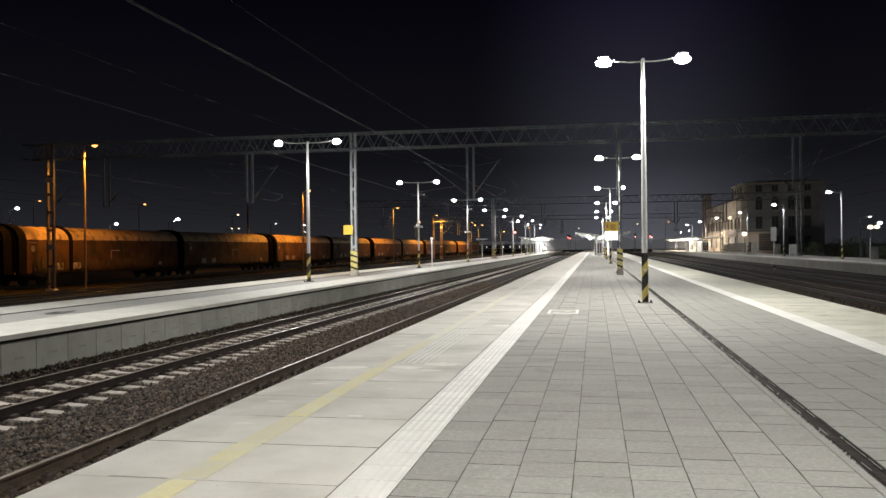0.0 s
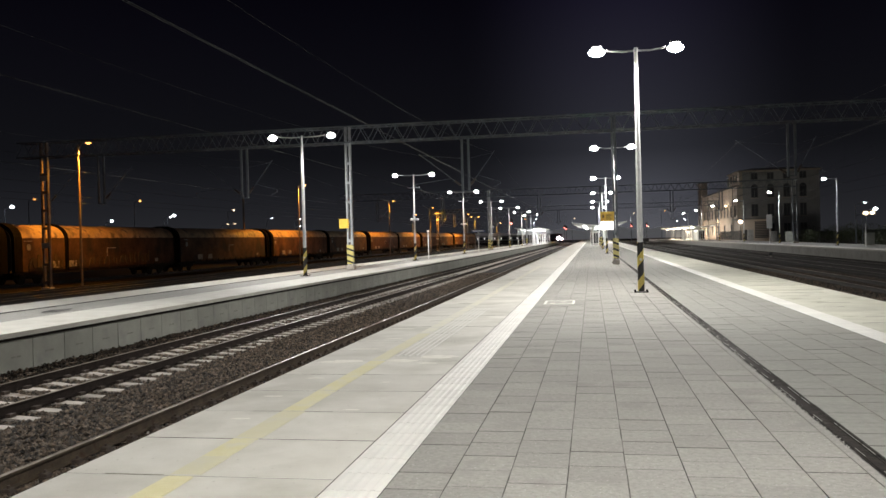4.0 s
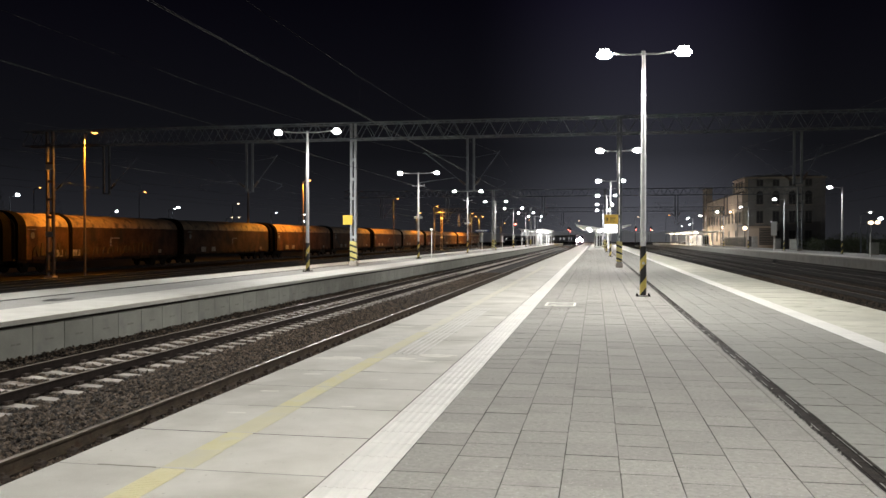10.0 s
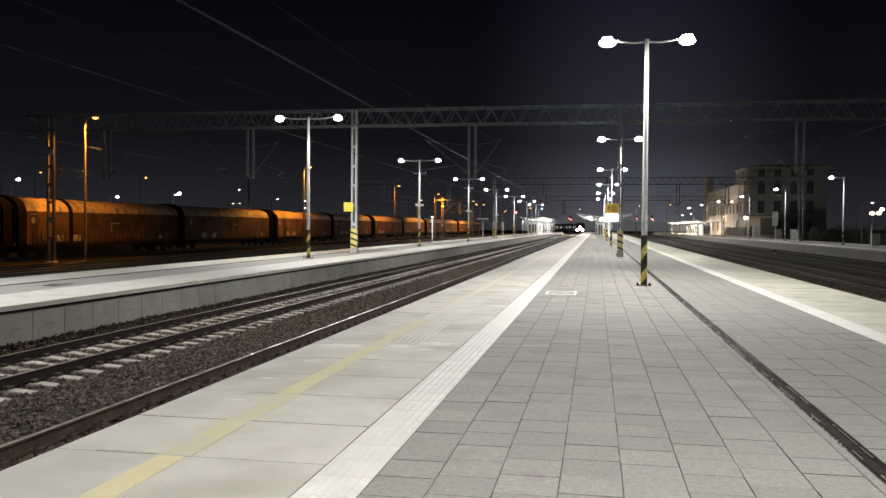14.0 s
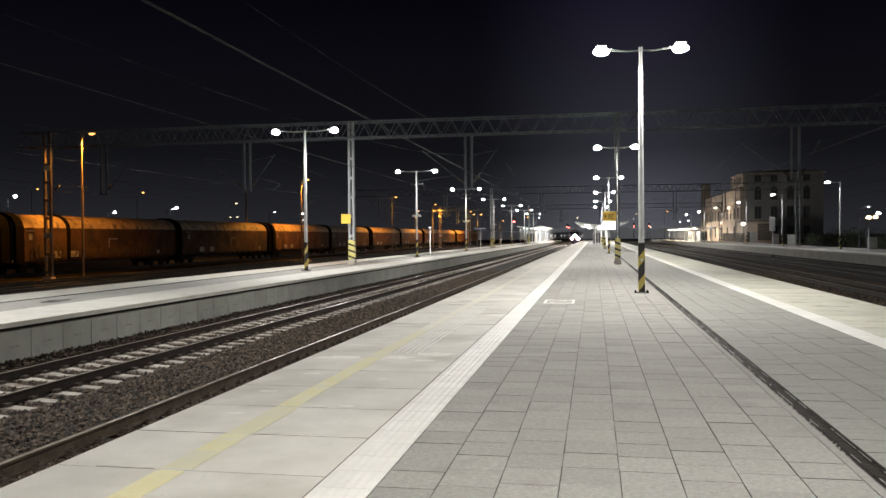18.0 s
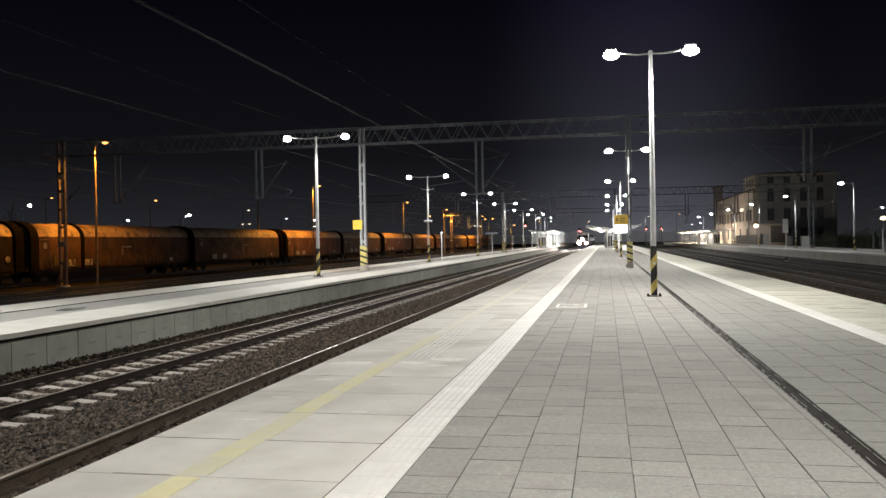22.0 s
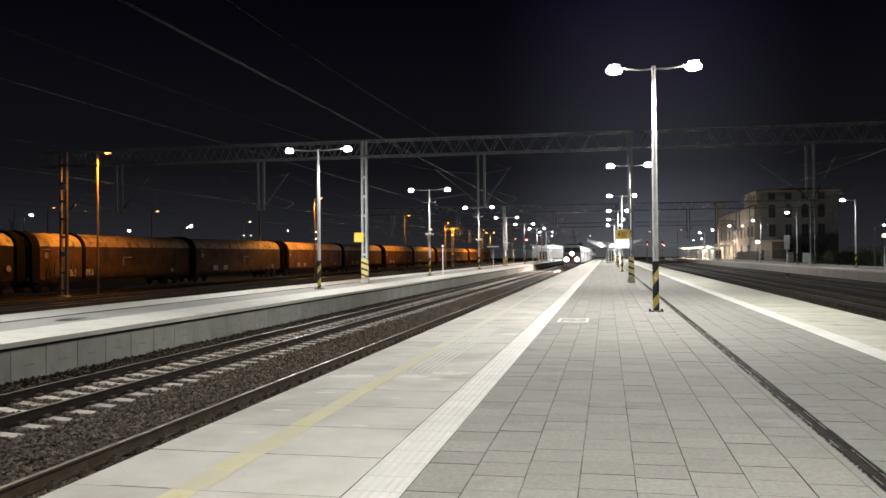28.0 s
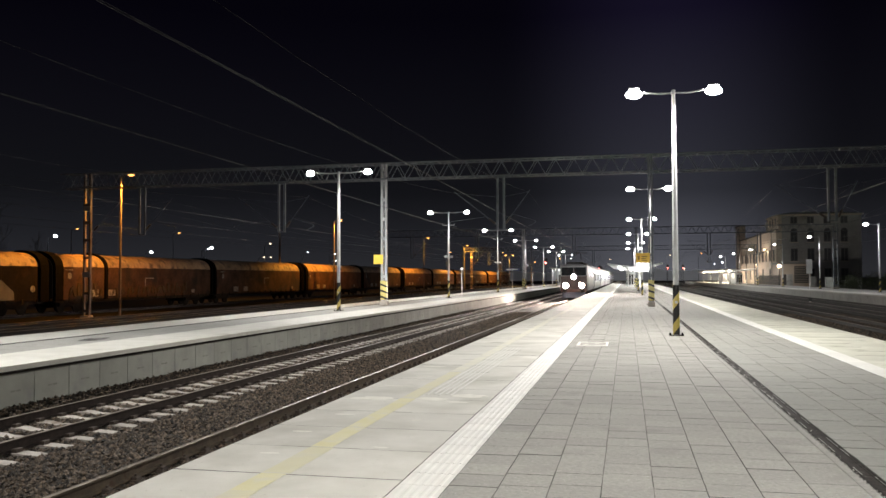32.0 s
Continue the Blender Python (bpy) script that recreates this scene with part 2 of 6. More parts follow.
M_RAILDARK = surf("near_black_rail", (0.010, 0.008, 0.007), (0.028, 0.022, 0.018), 6, 0.8, 0.2)
M_RAILTOP = surf("polished_rail_head", (0.17, 0.136, 0.106), (0.30, 0.258, 0.215), 1.2, 0.42, 0.02, 0.7)
M_CLIP = surf("rusty_rail_clip", (0.036, 0.026, 0.020), (0.070, 0.050, 0.038), 20, 0.8, 0.2)
M_STONE = surf("ballast_stone", (0.0030, 0.0022, 0.0015), (0.140, 0.104, 0.074), 16.0, 0.7, 0.4, fine=90, island=0.9, spec=0.35)
M_BALLAST = surf("ballast_bed", (0.006, 0.005, 0.004), (0.036, 0.029, 0.023), 14, 0.95, 1.0, fine=30)
M_YARD = surf("coal_black_yard_bed", (0.004, 0.0036, 0.0032), (0.017, 0.015, 0.013), 12, 0.95, 1.0, fine=40, spec=0.02)
M_OILY = surf("oily_ballast_bed", (0.011, 0.0095, 0.0082), (0.052, 0.045, 0.038), 16, 0.95, 1.0, fine=40, spec=0.2)
M_GROUND = surf("dark_yard_ground", (0.009, 0.008, 0.007), (0.024, 0.021, 0.018), 0.6, 0.95, 0.6, fine=20)
M_POLE = surf("galvanised_pole", (0.46, 0.47, 0.47), (0.57, 0.58, 0.58), 5, 0.45, 0.05, 0.0, local=True)
M_MAST = surf("galvanised_lattice_steel", (0.100, 0.113, 0.130), (0.168, 0.185, 0.205), 4, 0.7, 0.1, 0.1)
M_PALEMAST = surf("pale_galvanised_steel", (0.30, 0.315, 0.33), (0.40, 0.415, 0.43), 4, 0.6, 0.1, 0.1)
M_STAMP = surf("grey_stamped_mark", (0.21, 0.208, 0.18), (0.27, 0.266, 0.235), 9, 0.8, 0.1)
M_OLDMAST = surf("brown_painted_steel", (0.10, 0.074, 0.056), (0.18, 0.135, 0.10), 4, 0.7, 0.2)
M_WARN = stripes("yellow_black_warning_stripes", (0.012, 0.012, 0.012), (0.52, 0.41, 0.10), 0.68, -1.0)
M_WARNMAST = stripes("yellow_mast_with_black_bars", (0.012, 0.012, 0.012), (0.56, 0.48, 0.16), 0.36, 1.0, 0.33)
M_HOUSING = surf("grey_lamp_housing", (0.30, 0.31, 0.32), (0.38, 0.39, 0.40), 8, 0.5, 0.05, 0.3, local=True)
M_LED = glow("led_lens", (1.0, 0.985, 0.94), 90)
M_LEDFAR = glow("cool_led_lens", (0.86, 0.94, 1.0), 30)
M_SOD = glow("sodium_lens", (1.0, 0.42, 0.10), 5.0)
M_RED = glow("red_signal_lens", (1.0, 0.17, 0.15), 14)
# glow added so that the white enamel plate looks saturated under the lamps
M_WHITELIT = glow("white_plate_added_glow", (1.0, 0.99, 0.95), 3.0)
M_SIGNY = surf("yellow_sign_enamel", (0.80, 0.50, 0.05), (0.86, 0.56, 0.07), 4, 0.5, 0.02)
M_SIGNB = surf("black_sign_print", (0.02, 0.02, 0.02), (0.04, 0.04, 0.04), 4, 0.5, 0.02)
M_SIGNBLUE = surf("blue_sign_enamel", (0.025, 0.04, 0.12), (0.035, 0.055, 0.15), 4, 0.5, 0.02)
M_SIGNW = surf("white_sign_enamel", (0.74, 0.74, 0.73), (0.82, 0.82, 0.81), 4, 0.5, 0.02)
M_WIRE = surf("copper_wire_weathered", (0.013, 0.013, 0.0135), (0.023, 0.023, 0.0235), 4, 0.52, 0.0, 0.6, spec=0.12)
M_INSUL = surf("brown_insulator", (0.05, 0.034, 0.026), (0.08, 0.054, 0.040), 6, 0.35, 0.05)
M_TARP = surf("faded_tarpaulin_brown", (0.17, 0.116, 0.066), (0.38, 0.268, 0.158), 1.1, 0.7, 0.9, fine=7, rand=0.20, stain=((0.085, 0.06, 0.042), 1.5, 0.52))
# sides darker than the roof cloth: shade under overhead lamps is in the colour
M_CURTAIN = surf("shaded_grimy_side_curtain", (0.031, 0.0170, 0.0105), (0.104, 0.053, 0.032), 0.7, 0.85, 0.5, fine=6, spec=0.12, rand=0.30, stain=((0.03, 0.024, 0.02), 0.45, 0.54))
# darkest copy: dim light on the end wagon's side is put into its colour
M_CURTAINDARK = surf("shaded_black_side_curtain", (0.006, 0.0048, 0.004), (0.017, 0.0125, 0.010), 0.9, 0.9, 0.5, fine=6, spec=0.03, stain=((0.022, 0.013, 0.009), 0.7, 0.58))
M_TARPGREY = surf("torn_grey_tarpaulin", (0.070, 0.066, 0.058), (0.125, 0.117, 0.104), 1.2, 0.9, 0.5, spec=0.1)
M_WAGEND = surf("dark_wagon_end_steel", (0.010, 0.009, 0.008), (0.022, 0.019, 0.016), 2, 0.8, 0.2)
M_HOOP = surf("dark_rubber_hoop", (0.003, 0.0028, 0.0025), (0.007, 0.0063, 0.0056), 3, 0.95, 0.1, spec=0.0)
M_UNDER = surf("grimy_underframe", (0.014, 0.0115, 0.0095), (0.034, 0.028, 0.023), 3, 0.9, 0.3, spec=0.06)
M_MARK = surf("pale_paint_mark", (0.13, 0.12, 0.10), (0.24, 0.22, 0.19), 6, 0.7, 0.1, stain=((0.07, 0.055, 0.04), 5, 0.50))
M_CANOPY = surf("white_canopy_metal", (0.70, 0.71, 0.71), (0.80, 0.81, 0.81), 2, 0.5, 0.05)
M_CREAM = surf("cream_render", (0.42, 0.35, 0.28), (0.52, 0.44, 0.36), 0.4, 0.9, 0.2, fine=20, stain=((0.38, 0.31, 0.22), 0.3, 0.6))
M_GREYHOUSE = surf("grey_house_render", (0.26, 0.257, 0.25), (0.35, 0.345, 0.335), 0.35, 0.9, 0.2, fine=20, stain=((0.19, 0.18, 0.168), 0.25, 0.6))
M_ROOF = surf("dark_roof_sheet", (0.045, 0.04, 0.038), (0.08, 0.07, 0.066), 1, 0.8, 0.2)
M_PANE = surf("dark_window_glass", (0.07, 0.071, 0.075), (0.095, 0.096, 0.10), 2, 0.25, 0.0)
M_FRAME = surf("pale_window_frame", (0.16, 0.157, 0.15), (0.21, 0.206, 0.195), 3, 0.6, 0.05)
M_FENCE = surf("dark_fence_steel", (0.05, 0.05, 0.05), (0.09, 0.09, 0.088), 3, 0.6, 0.1)
M_LOCO = surf("silver_grey_loco_paint", (0.075, 0.076, 0.082), (0.105, 0.107, 0.114), 1.5, 0.4, 0.03, 0.1, local=True)
M_LOCODARK = surf("dark_loco_paint", (0.035, 0.04, 0.06), (0.055, 0.06, 0.085), 1.5, 0.4, 0.03, local=True)
M_FRONT = surf("dark_red_loco_front", (0.032, 0.018, 0.016), (0.05, 0.028, 0.025), 2, 0.5, 0.03, local=True)
M_LOCORED = surf("dull_red_buffer_beam", (0.06, 0.026, 0.02), (0.085, 0.036, 0.028), 3, 0.6, 0.1, local=True)
M_COACH = surf("pale_grey_coach_paint", (0.17, 0.18, 0.192), (0.23, 0.242, 0.255), 1.0, 0.35, 0.03, 0.1, local=True)
M_COACHBLUE = surf("dark_blue_coach_band", (0.04, 0.06, 0.12), (0.06, 0.085, 0.16), 1.0, 0.35, 0.03, local=True)
M_GLASS = surf("train_window_glass", (0.012, 0.013, 0.016), (0.02, 0.021, 0.024), 3, 0.06, 0.0, local=True)
M_COACHLIT = glow("lit_coach_window", (0.95, 0.97, 1.0), 1.2)
M_HEAD = glow("locomotive_headlight", (1.0, 0.80, 0.68), 4200)
M_BARK = surf("grey_bark", (0.075, 0.068, 0.06), (0.15, 0.138, 0.122), 5, 0.9, 0.4)
M_BUSH = surf("dark_foliage", (0.03, 0.04, 0.02), (0.07, 0.08, 0.04), 3, 0.9, 0.2, island=0.3)


# ---------------------------------------------------------------- mesh helpers
def box(bm, x0, x1, y0, y1, z0, z1, mi=0, bevel=0.0):
    vs = [bm.verts.new(p) for p in ((x0, y0, z0), (x1, y0, z0), (x1, y1, z0), (x0, y1, z0), (x0, y0, z1), (x1, y0, z1), (x1, y1, z1), (x0, y1, z1))]
    fs = [bm.faces.new([vs[i] for i in q]) for q in ((3, 2, 1, 0), (4, 5, 6, 7), (0, 1, 5, 4), (1, 2, 6, 5), (2, 3, 7, 6), (3, 0, 4, 7))]
    for f in fs:
        f.material_index = mi
    if bevel:
        bmesh.ops.bevel(bm, geom=list({e for f in fs for e in f.edges}), offset=bevel, segments=1, affect="EDGES")
    return fs


def tube(bm, p0, p1, r0, r1=None, n=10, caps=True):
    """A straight round bar from p0 to p1."""
    p0, p1 = Vector(p0), Vector(p1)
    r1 = r0 if r1 is None else r1
    q = (p1 - p0).to_track_quat("Z", "Y")
    rings = []
    for p, r in ((p0, r0), (p1, r1)):
        rings.append([bm.verts.new(p + q @ Vector((r * math.cos(2 * math.pi * i / n), r * math.sin(2 * math.pi * i / n), 0))) for i in range(n)])
    for i in range(n):
        f = bm.faces.new((rings[0][i], rings[0][(i + 1) % n], rings[1][(i + 1) % n], rings[1][i]))
        f.smooth = n > 6
    if caps:
        bm.faces.new([bm.verts.new(v.co) for v in rings[0][::-1]])
        bm.faces.new([bm.verts.new(v.co) for v in rings[1]])


def run(bm, points, r, n=6):
    for a, b in zip(points, points[1:]):
        tube(bm, a, b, r, r, n)


def ellipsoid(bm, c, rx, ry, rz, u=12, v=6, lower=False):
    m = bmesh.ops.create_uvsphere(bm, u_segments=u, v_segments=v, radius=1.0)
    for w in m["verts"]:
        if lower and w.co.z > 0:
            w.co.z *= 0.08
        w.co = Vector((c[0] + rx * w.co.x, c[1] + ry * w.co.y, c[2] + rz * w.co.z))
    for f in {f for w in m["verts"] for f in w.link_faces}:
        f.smooth = True


def sweep(bm, profile, stations, mi=0, caps=True, closed=True):
    """A profile of (across, up) carried along stations of (x, y, z, heading in radians)."""
    rings = []
    for x, y, z, h in stations:
        c, s = math.cos(h), math.sin(h)
        rings.append([bm.verts.new((x + a * c, y + a * s, z + b)) for a, b in profile])
    k = len(profile)
    for r0, r1 in zip(rings, rings[1:]):
        for i in range(k if closed else k - 1):
            f = bm.faces.new((r0[i], r0[(i + 1) % k], r1[(i + 1) % k], r1[i]))
            f.material_index = mi
    if caps and closed:
        bm.faces.new(rings[0])
        bm.faces.new(rings[-1][::-1])


def data_of(name, bm, *mats):
    bmesh.ops.recalc_face_normals(bm, faces=bm.faces[:])
    me = bpy.data.meshes.new(name)
    bm.to_mesh(me)
    bm.free()
    for m in mats:
        me.materials.append(m)
    return me


def part(name, bm, material, parent, label=""):
    mats = material if isinstance(material, (list, tuple)) else (material,)
    ob = new(name, data_of(name, bm, *mats))
    ob.parent = parent
    return tagged(ob, label)


def piece(name, me, parent, x=0, y=0, z=0, rz=0.0):
    ob = new(name, me)
    ob.parent = parent
    ob.location = (x, y, z)
    ob.rotation_euler = (0, 0, rz)
    return ob


def empty(name, m, label, category, group="", kind=""):
    ob = new(name)
    ob.matrix_basis = m
    return tagged(ob, label, category, group, kind)


def mesh_thing(name, bm, material, label, category, group="", kind=""):
    mats = material if isinstance(material, (list, tuple)) else (material,)
    return tagged(new(name, data_of(name, bm, *mats)), label, category, group, kind)


def spot(place, watt, color, cone=160, size=0.12, tilt=0.0, blend=0.35):
    d = bpy.data.lights.new("lamp_light", "SPOT")
    d.energy, d.color, d.spot_size, d.spot_blend, d.shadow_soft_size = watt, color, radians(cone), blend, size
    ob = new("lamp_light", d)
    ob.location = place
    ob.rotation_euler = (radians(tilt), 0, 0)
    return ob


# ---------------------------------------------------------------- plan
RAIL_Z = -0.76
EDGE_L, EDGE_R = -3.85, 6.36          # island platform
STRIP_L, STRIP_R = -1.80, 4.04        # inner tactile bands start
POST_X = 1.33
B_EDGE, B_BACK = -11.42, -17.40       # second platform
C_EDGE, C_BACK = 21.60, 29.5          # third platform
LAMP_STEP = 26.4
CURVE_Y, CURVE_R = 310.0, 400.0
GANTRY_Y = 48.0


def track_point(axis, s, z=0.0):
    """The point and heading s metres along a track: straight, then a bend to the west."""
    if s <= CURVE_Y:
        return (axis, s, z, 0.0)
    a = (s - CURVE_Y) / CURVE_R
    return (axis - CURVE_R * (1 - math.cos(a)), CURVE_Y + CURVE_R * math.sin(a), z, a)


# ---------------------------------------------------------------- ground and tracks
bm = bmesh.new()
g = 26
ys = [-120 + 40 * i for i in range(20)] + [800, 1200, 2000, 3200]
xs = [-3000, -1500, -600, -200, -90, -60, -45, -36, -30, -24, -18, -12, -4, 6, 14, 22, 30, 60, 120, 400, 1200, 3000]
ys = [-2500, -600] + ys
grid = [[bm.verts.new((x, y, -1.02 + 0.03 * noise.noise((x * 0.3, y * 0.3, 0)))) for x in xs] for y in ys]
for r0, r1 in zip(grid, grid[1:]):
    for i in range(len(xs) - 1):
        bm.faces.new((r0[i], r0[i + 1], r1[i + 1], r1[i]))
mesh_thing("ground", bm, M_GROUND, "dark gravel ground of the railway yard", "ground", kind="structure")


def ballast_bed(x0, x1, y0, y1, label, mat=None):
    """A gravel bed with sloped shoulders and an uneven top."""
    bm = bmesh.new()
    xs = [x0 - 0.35, x0] + [x0 + (x1 - x0) * i / 12 for i in range(1, 12)] + [x1, x1 + 0.35]
    ys, y = [], y0
    while y < y1:
        ys.append(y)
        y += 0.5 if y < 45 else (1.5 if y < 120 else 8.0)
    ys.append(y1)
    rows = []
    for y in ys:
        cx, cy, _, h = track_point(0.0, y)
        row = []
        for i, x in enumerate(xs):
            z = -1.08 if i in (0, len(xs) - 1) else -0.985 + 0.03 * noise.noise((x * 2.1, y * 2.1, 3))
            row.append(bm.verts.new((cx + x * math.cos(h), cy + x * math.sin(h), z)))
        rows.append(row)
    for r0, r1 in zip(rows, rows[1:]):
        for i in range(len(xs) - 1):
            bm.faces.new((r0[i], r0[i + 1], r1[i + 1], r1[i]))
    return mesh_thing("ballast_bed", bm, mat or M_BALLAST, label, "ballast", kind="structure")


ballast_bed(-11.35, -3.95, -40, 520, "dark crushed stone bed under the tracks beside the platform")
ballast_bed(6.5, 21.45, -40, 520, "oily black crushed stone bed under the through tracks", M_OILY)
ballast_bed(-43, -17.6, -40, 520, "coal-black crushed stone bed of the freight yard", M_YARD)

RAIL_SECT = [(-0.075, -0.172), (0.075, -0.172), (0.075, -0.160), (0.012, -0.140), (0.010, -0.045), (0.036, -0.034), (0.036, -0.004), (-0.036, -0.004), (-0.036, -0.034), (-0.010, -0.045), (-0.012, -0.140), (-0.075, -0.160)]
RAIL_HEAD = [(-0.034, -0.005), (0.034, -0.005), (0.030, 0.0), (-0.030, 0.0)]


def sleeper_mesh():
    bm = bmesh.new()
    sect = [(-0.13, -0.19), (0.13, -0.19), (0.115, 0.0), (-0.115, 0.0)]
    rings = []
    for x, dz in ((-1.30, -0.02), (-0.95, 0.0), (-0.45, 0.0), (-0.25, -0.035), (0.25, -0.035), (0.45, 0.0), (0.95, 0.0), (1.30, -0.02)):
        rings.append([bm.verts.new((x, a, b + (dz if b == 0 else 0))) for a, b in sect])
    for r0, r1 in zip(rings, rings[1:]):
        for i in range(4):
            bm.faces.new((r0[i], r0[(i + 1) % 4], r1[(i + 1) % 4], r1[i]))
    bm.faces.new(rings[0])
    bm.faces.new(rings[-1])
    for sx in (-0.75, 0.75):
        for o in (-0.115, 0.115):
            box(bm, sx + o - 0.045, sx + o + 0.045, -0.07, 0.07, -0.005, 0.055, 1)
    return data_of("sleeper", bm, M_SLEEPER, M_CLIP)


SLEEPER = sleeper_mesh()


def track(axis, y0, y1, near, label, shiny=True, curve=True, drop=0.0, steel=None):
    """A track: two rails with bright heads, and sleepers; near = stretch whose sleepers are single pieces."""
    t = empty("railway_track", pose(0, 0, 0), label, "railway track", "railway tracks", "structure")
    st = [y0, 60, 150, CURVE_Y] + ([CURVE_Y + 12 * i for i in range(1, int((y1 - CURVE_Y) / 12) + 1)] if curve and y1 > CURVE_Y else [])
    for o in (-0.752, 0.752):
        bm = bmesh.new()
        stations = []
        for s in st:
            x, y, z, h = track_point(axis, s, RAIL_Z)
            stations.append((x + o * math.cos(h), y + o * math.sin(h), z, h))
        sweep(bm, RAIL_SECT, stations)
        r = part("rail", bm, steel or M_RAIL, t, "dark worn steel rail" if steel else "rust-brown steel rail")
        bm = bmesh.new()
        sweep(bm, RAIL_HEAD, stations)
        part("rail_head", bm, M_RAILTOP if shiny else M_RAIL, r, "bright worn running surface" if shiny else "")
    s = math.ceil(y0 / 0.6) * 0.6
    far = bmesh.new()
    while s < min(y1, 420):
        x, y, z, h = track_point(axis, s, RAIL_Z - 0.172 - drop)
        if near[0] <= s <= near[1]:
            piece("sleeper", SLEEPER, t, x + 0.012 * noise.noise((s, 1, 2)), y, z + 0.006 * noise.noise((s, 7, 2)), h + 0.006 * noise.noise((s, 3, 3)))
        elif s > near[1] or s < near[0]:
            box(far, x - 1.28, x + 1.28, y - 0.12, y + 0.12, z - 0.1, z)
        s += 0.6
    sl = part("sleeper_row", far, M_SLEEPER_FAR, t)
    tagged(sl, kind="stuff")
    return t


TRACK_1, TRACK_2 = -9.77, -5.52
track(TRACK_1, -30, 520, (7, 160), "track with pale concrete sleepers and bright rail heads")
platform_track = track(TRACK_2, -30, 520, (2, 40), "platform track with sleepers sunk in the ballast", drop=0.045, steel=M_RAILWORN)
bm = bmesh.new()
box(bm, -0.05, 0.05, -0.055, 0.055, -0.02, 0.03, bevel=0.012)
tube(bm, (0, 0, 0.02), (0, 0, 0.062), 0.02, 0.018, 6)
RAIL_CLIP = data_of("rail_clip", bm, M_CLIP)
for k in range(7, 68):
    for o in (-0.752, 0.752):
        for e in (-0.105, 0.105):
            piece("rail_clip", RAIL_CLIP, platform_track, TRACK_2 + o + e, 0.6 * k, RAIL_Z - 0.155)
for ax in (8.02, 12.0, 15.95, 19.93):
    track(ax, -30, 400, (20, 20), "through track with dark rails", drop=0.13, steel=M_RAILDARK)
for ax in (-19.1, -23.6, -28.4, -32.0, -40.0):
    track(ax, -30, 400, (20, 20), "freight yard track with dull rails", curve=False, drop=0.13, steel=M_RAILDARK)


def stones(name, x0, x1, y0, y1, count, label, keep, power=1.6):
    """Loose crushed stones strewn on the bed: jittered eight-faced lumps."""
    rng = np.random.default_rng(5)
    u = rng.random(count)
    y = y0 + (y1 - y0) * u ** power
    x = x0 + (x1 - x0) * rng.random(count)
    ok = keep(x, y)
    x, y = x[ok], y[ok]
    n = len(x)
    r = 0.014 + 0.036 * rng.random(n) ** 1.8
    base = np.array([(1, 0, 0), (0, 1, 0), (-1, 0, 0), (0, -1, 0), (0, 0, 0.8), (0, 0, -0.8)])
    v = base[None] * (0.65 + 0.7 * rng.random((n, 6, 1))) + 0.25 * (rng.random((n, 6, 3)) - 0.5)
    a = rng.random(n) * 6.28
    c, s = np.cos(a)[:, None], np.sin(a)[:, None]
    vx = v[..., 0] * c - v[..., 1] * s
    vy = v[..., 0] * s + v[..., 1] * c
    z = np.where(np.abs(x - TRACK_1) < 1.45, -0.982, np.where(np.abs(np.abs(x - TRACK_2) - 0.752) < 0.22, -0.978, -0.958)) + 0.072 * (rng.random(n) - 0.45)
    z += 0.45 * np.clip(-11.08 - x, 0, 0.4)
    pts = np.stack([x[:, None] + vx * r[:, None], y[:, None] + vy * r[:, None], z[:, None] + v[..., 2] * r[:, None] * 0.9], -1).reshape(-1, 3)
    tri = np.array([(0, 1, 4), (1, 2, 4), (2, 3, 4), (3, 0, 4), (1, 0, 5), (2, 1, 5), (3, 2, 5), (0, 3, 5)])
    faces = (tri[None] + 6 * np.arange(n)[:, None, None]).reshape(-1, 3)
    me = bpy.data.meshes.new(name)
    me.from_pydata(pts.tolist(), [], faces.tolist())
    me.materials.append(M_STONE)
    return tagged(new(name, me), label, "ballast stones", kind="stuff")


stones("ballast_stones", -11.46, -3.95, 4, 62, 260000, "loose brown-grey crushed stones between the rails and sleepers",
       lambda x, y: (np.abs(x - TRACK_1) > 0.0) & ~((np.abs(((y + 0.3) % 0.6) - 0.3) < 0.14) & (np.abs(x - TRACK_1) < 1.32)))
stones("oily_stones", 6.6, 14.5, 19, 62, 42000, "dark oily crushed stones between the through tracks",
       lambda x, y: (x - 6.36) * 24 < (y + 6) * 8.5, 1.2)


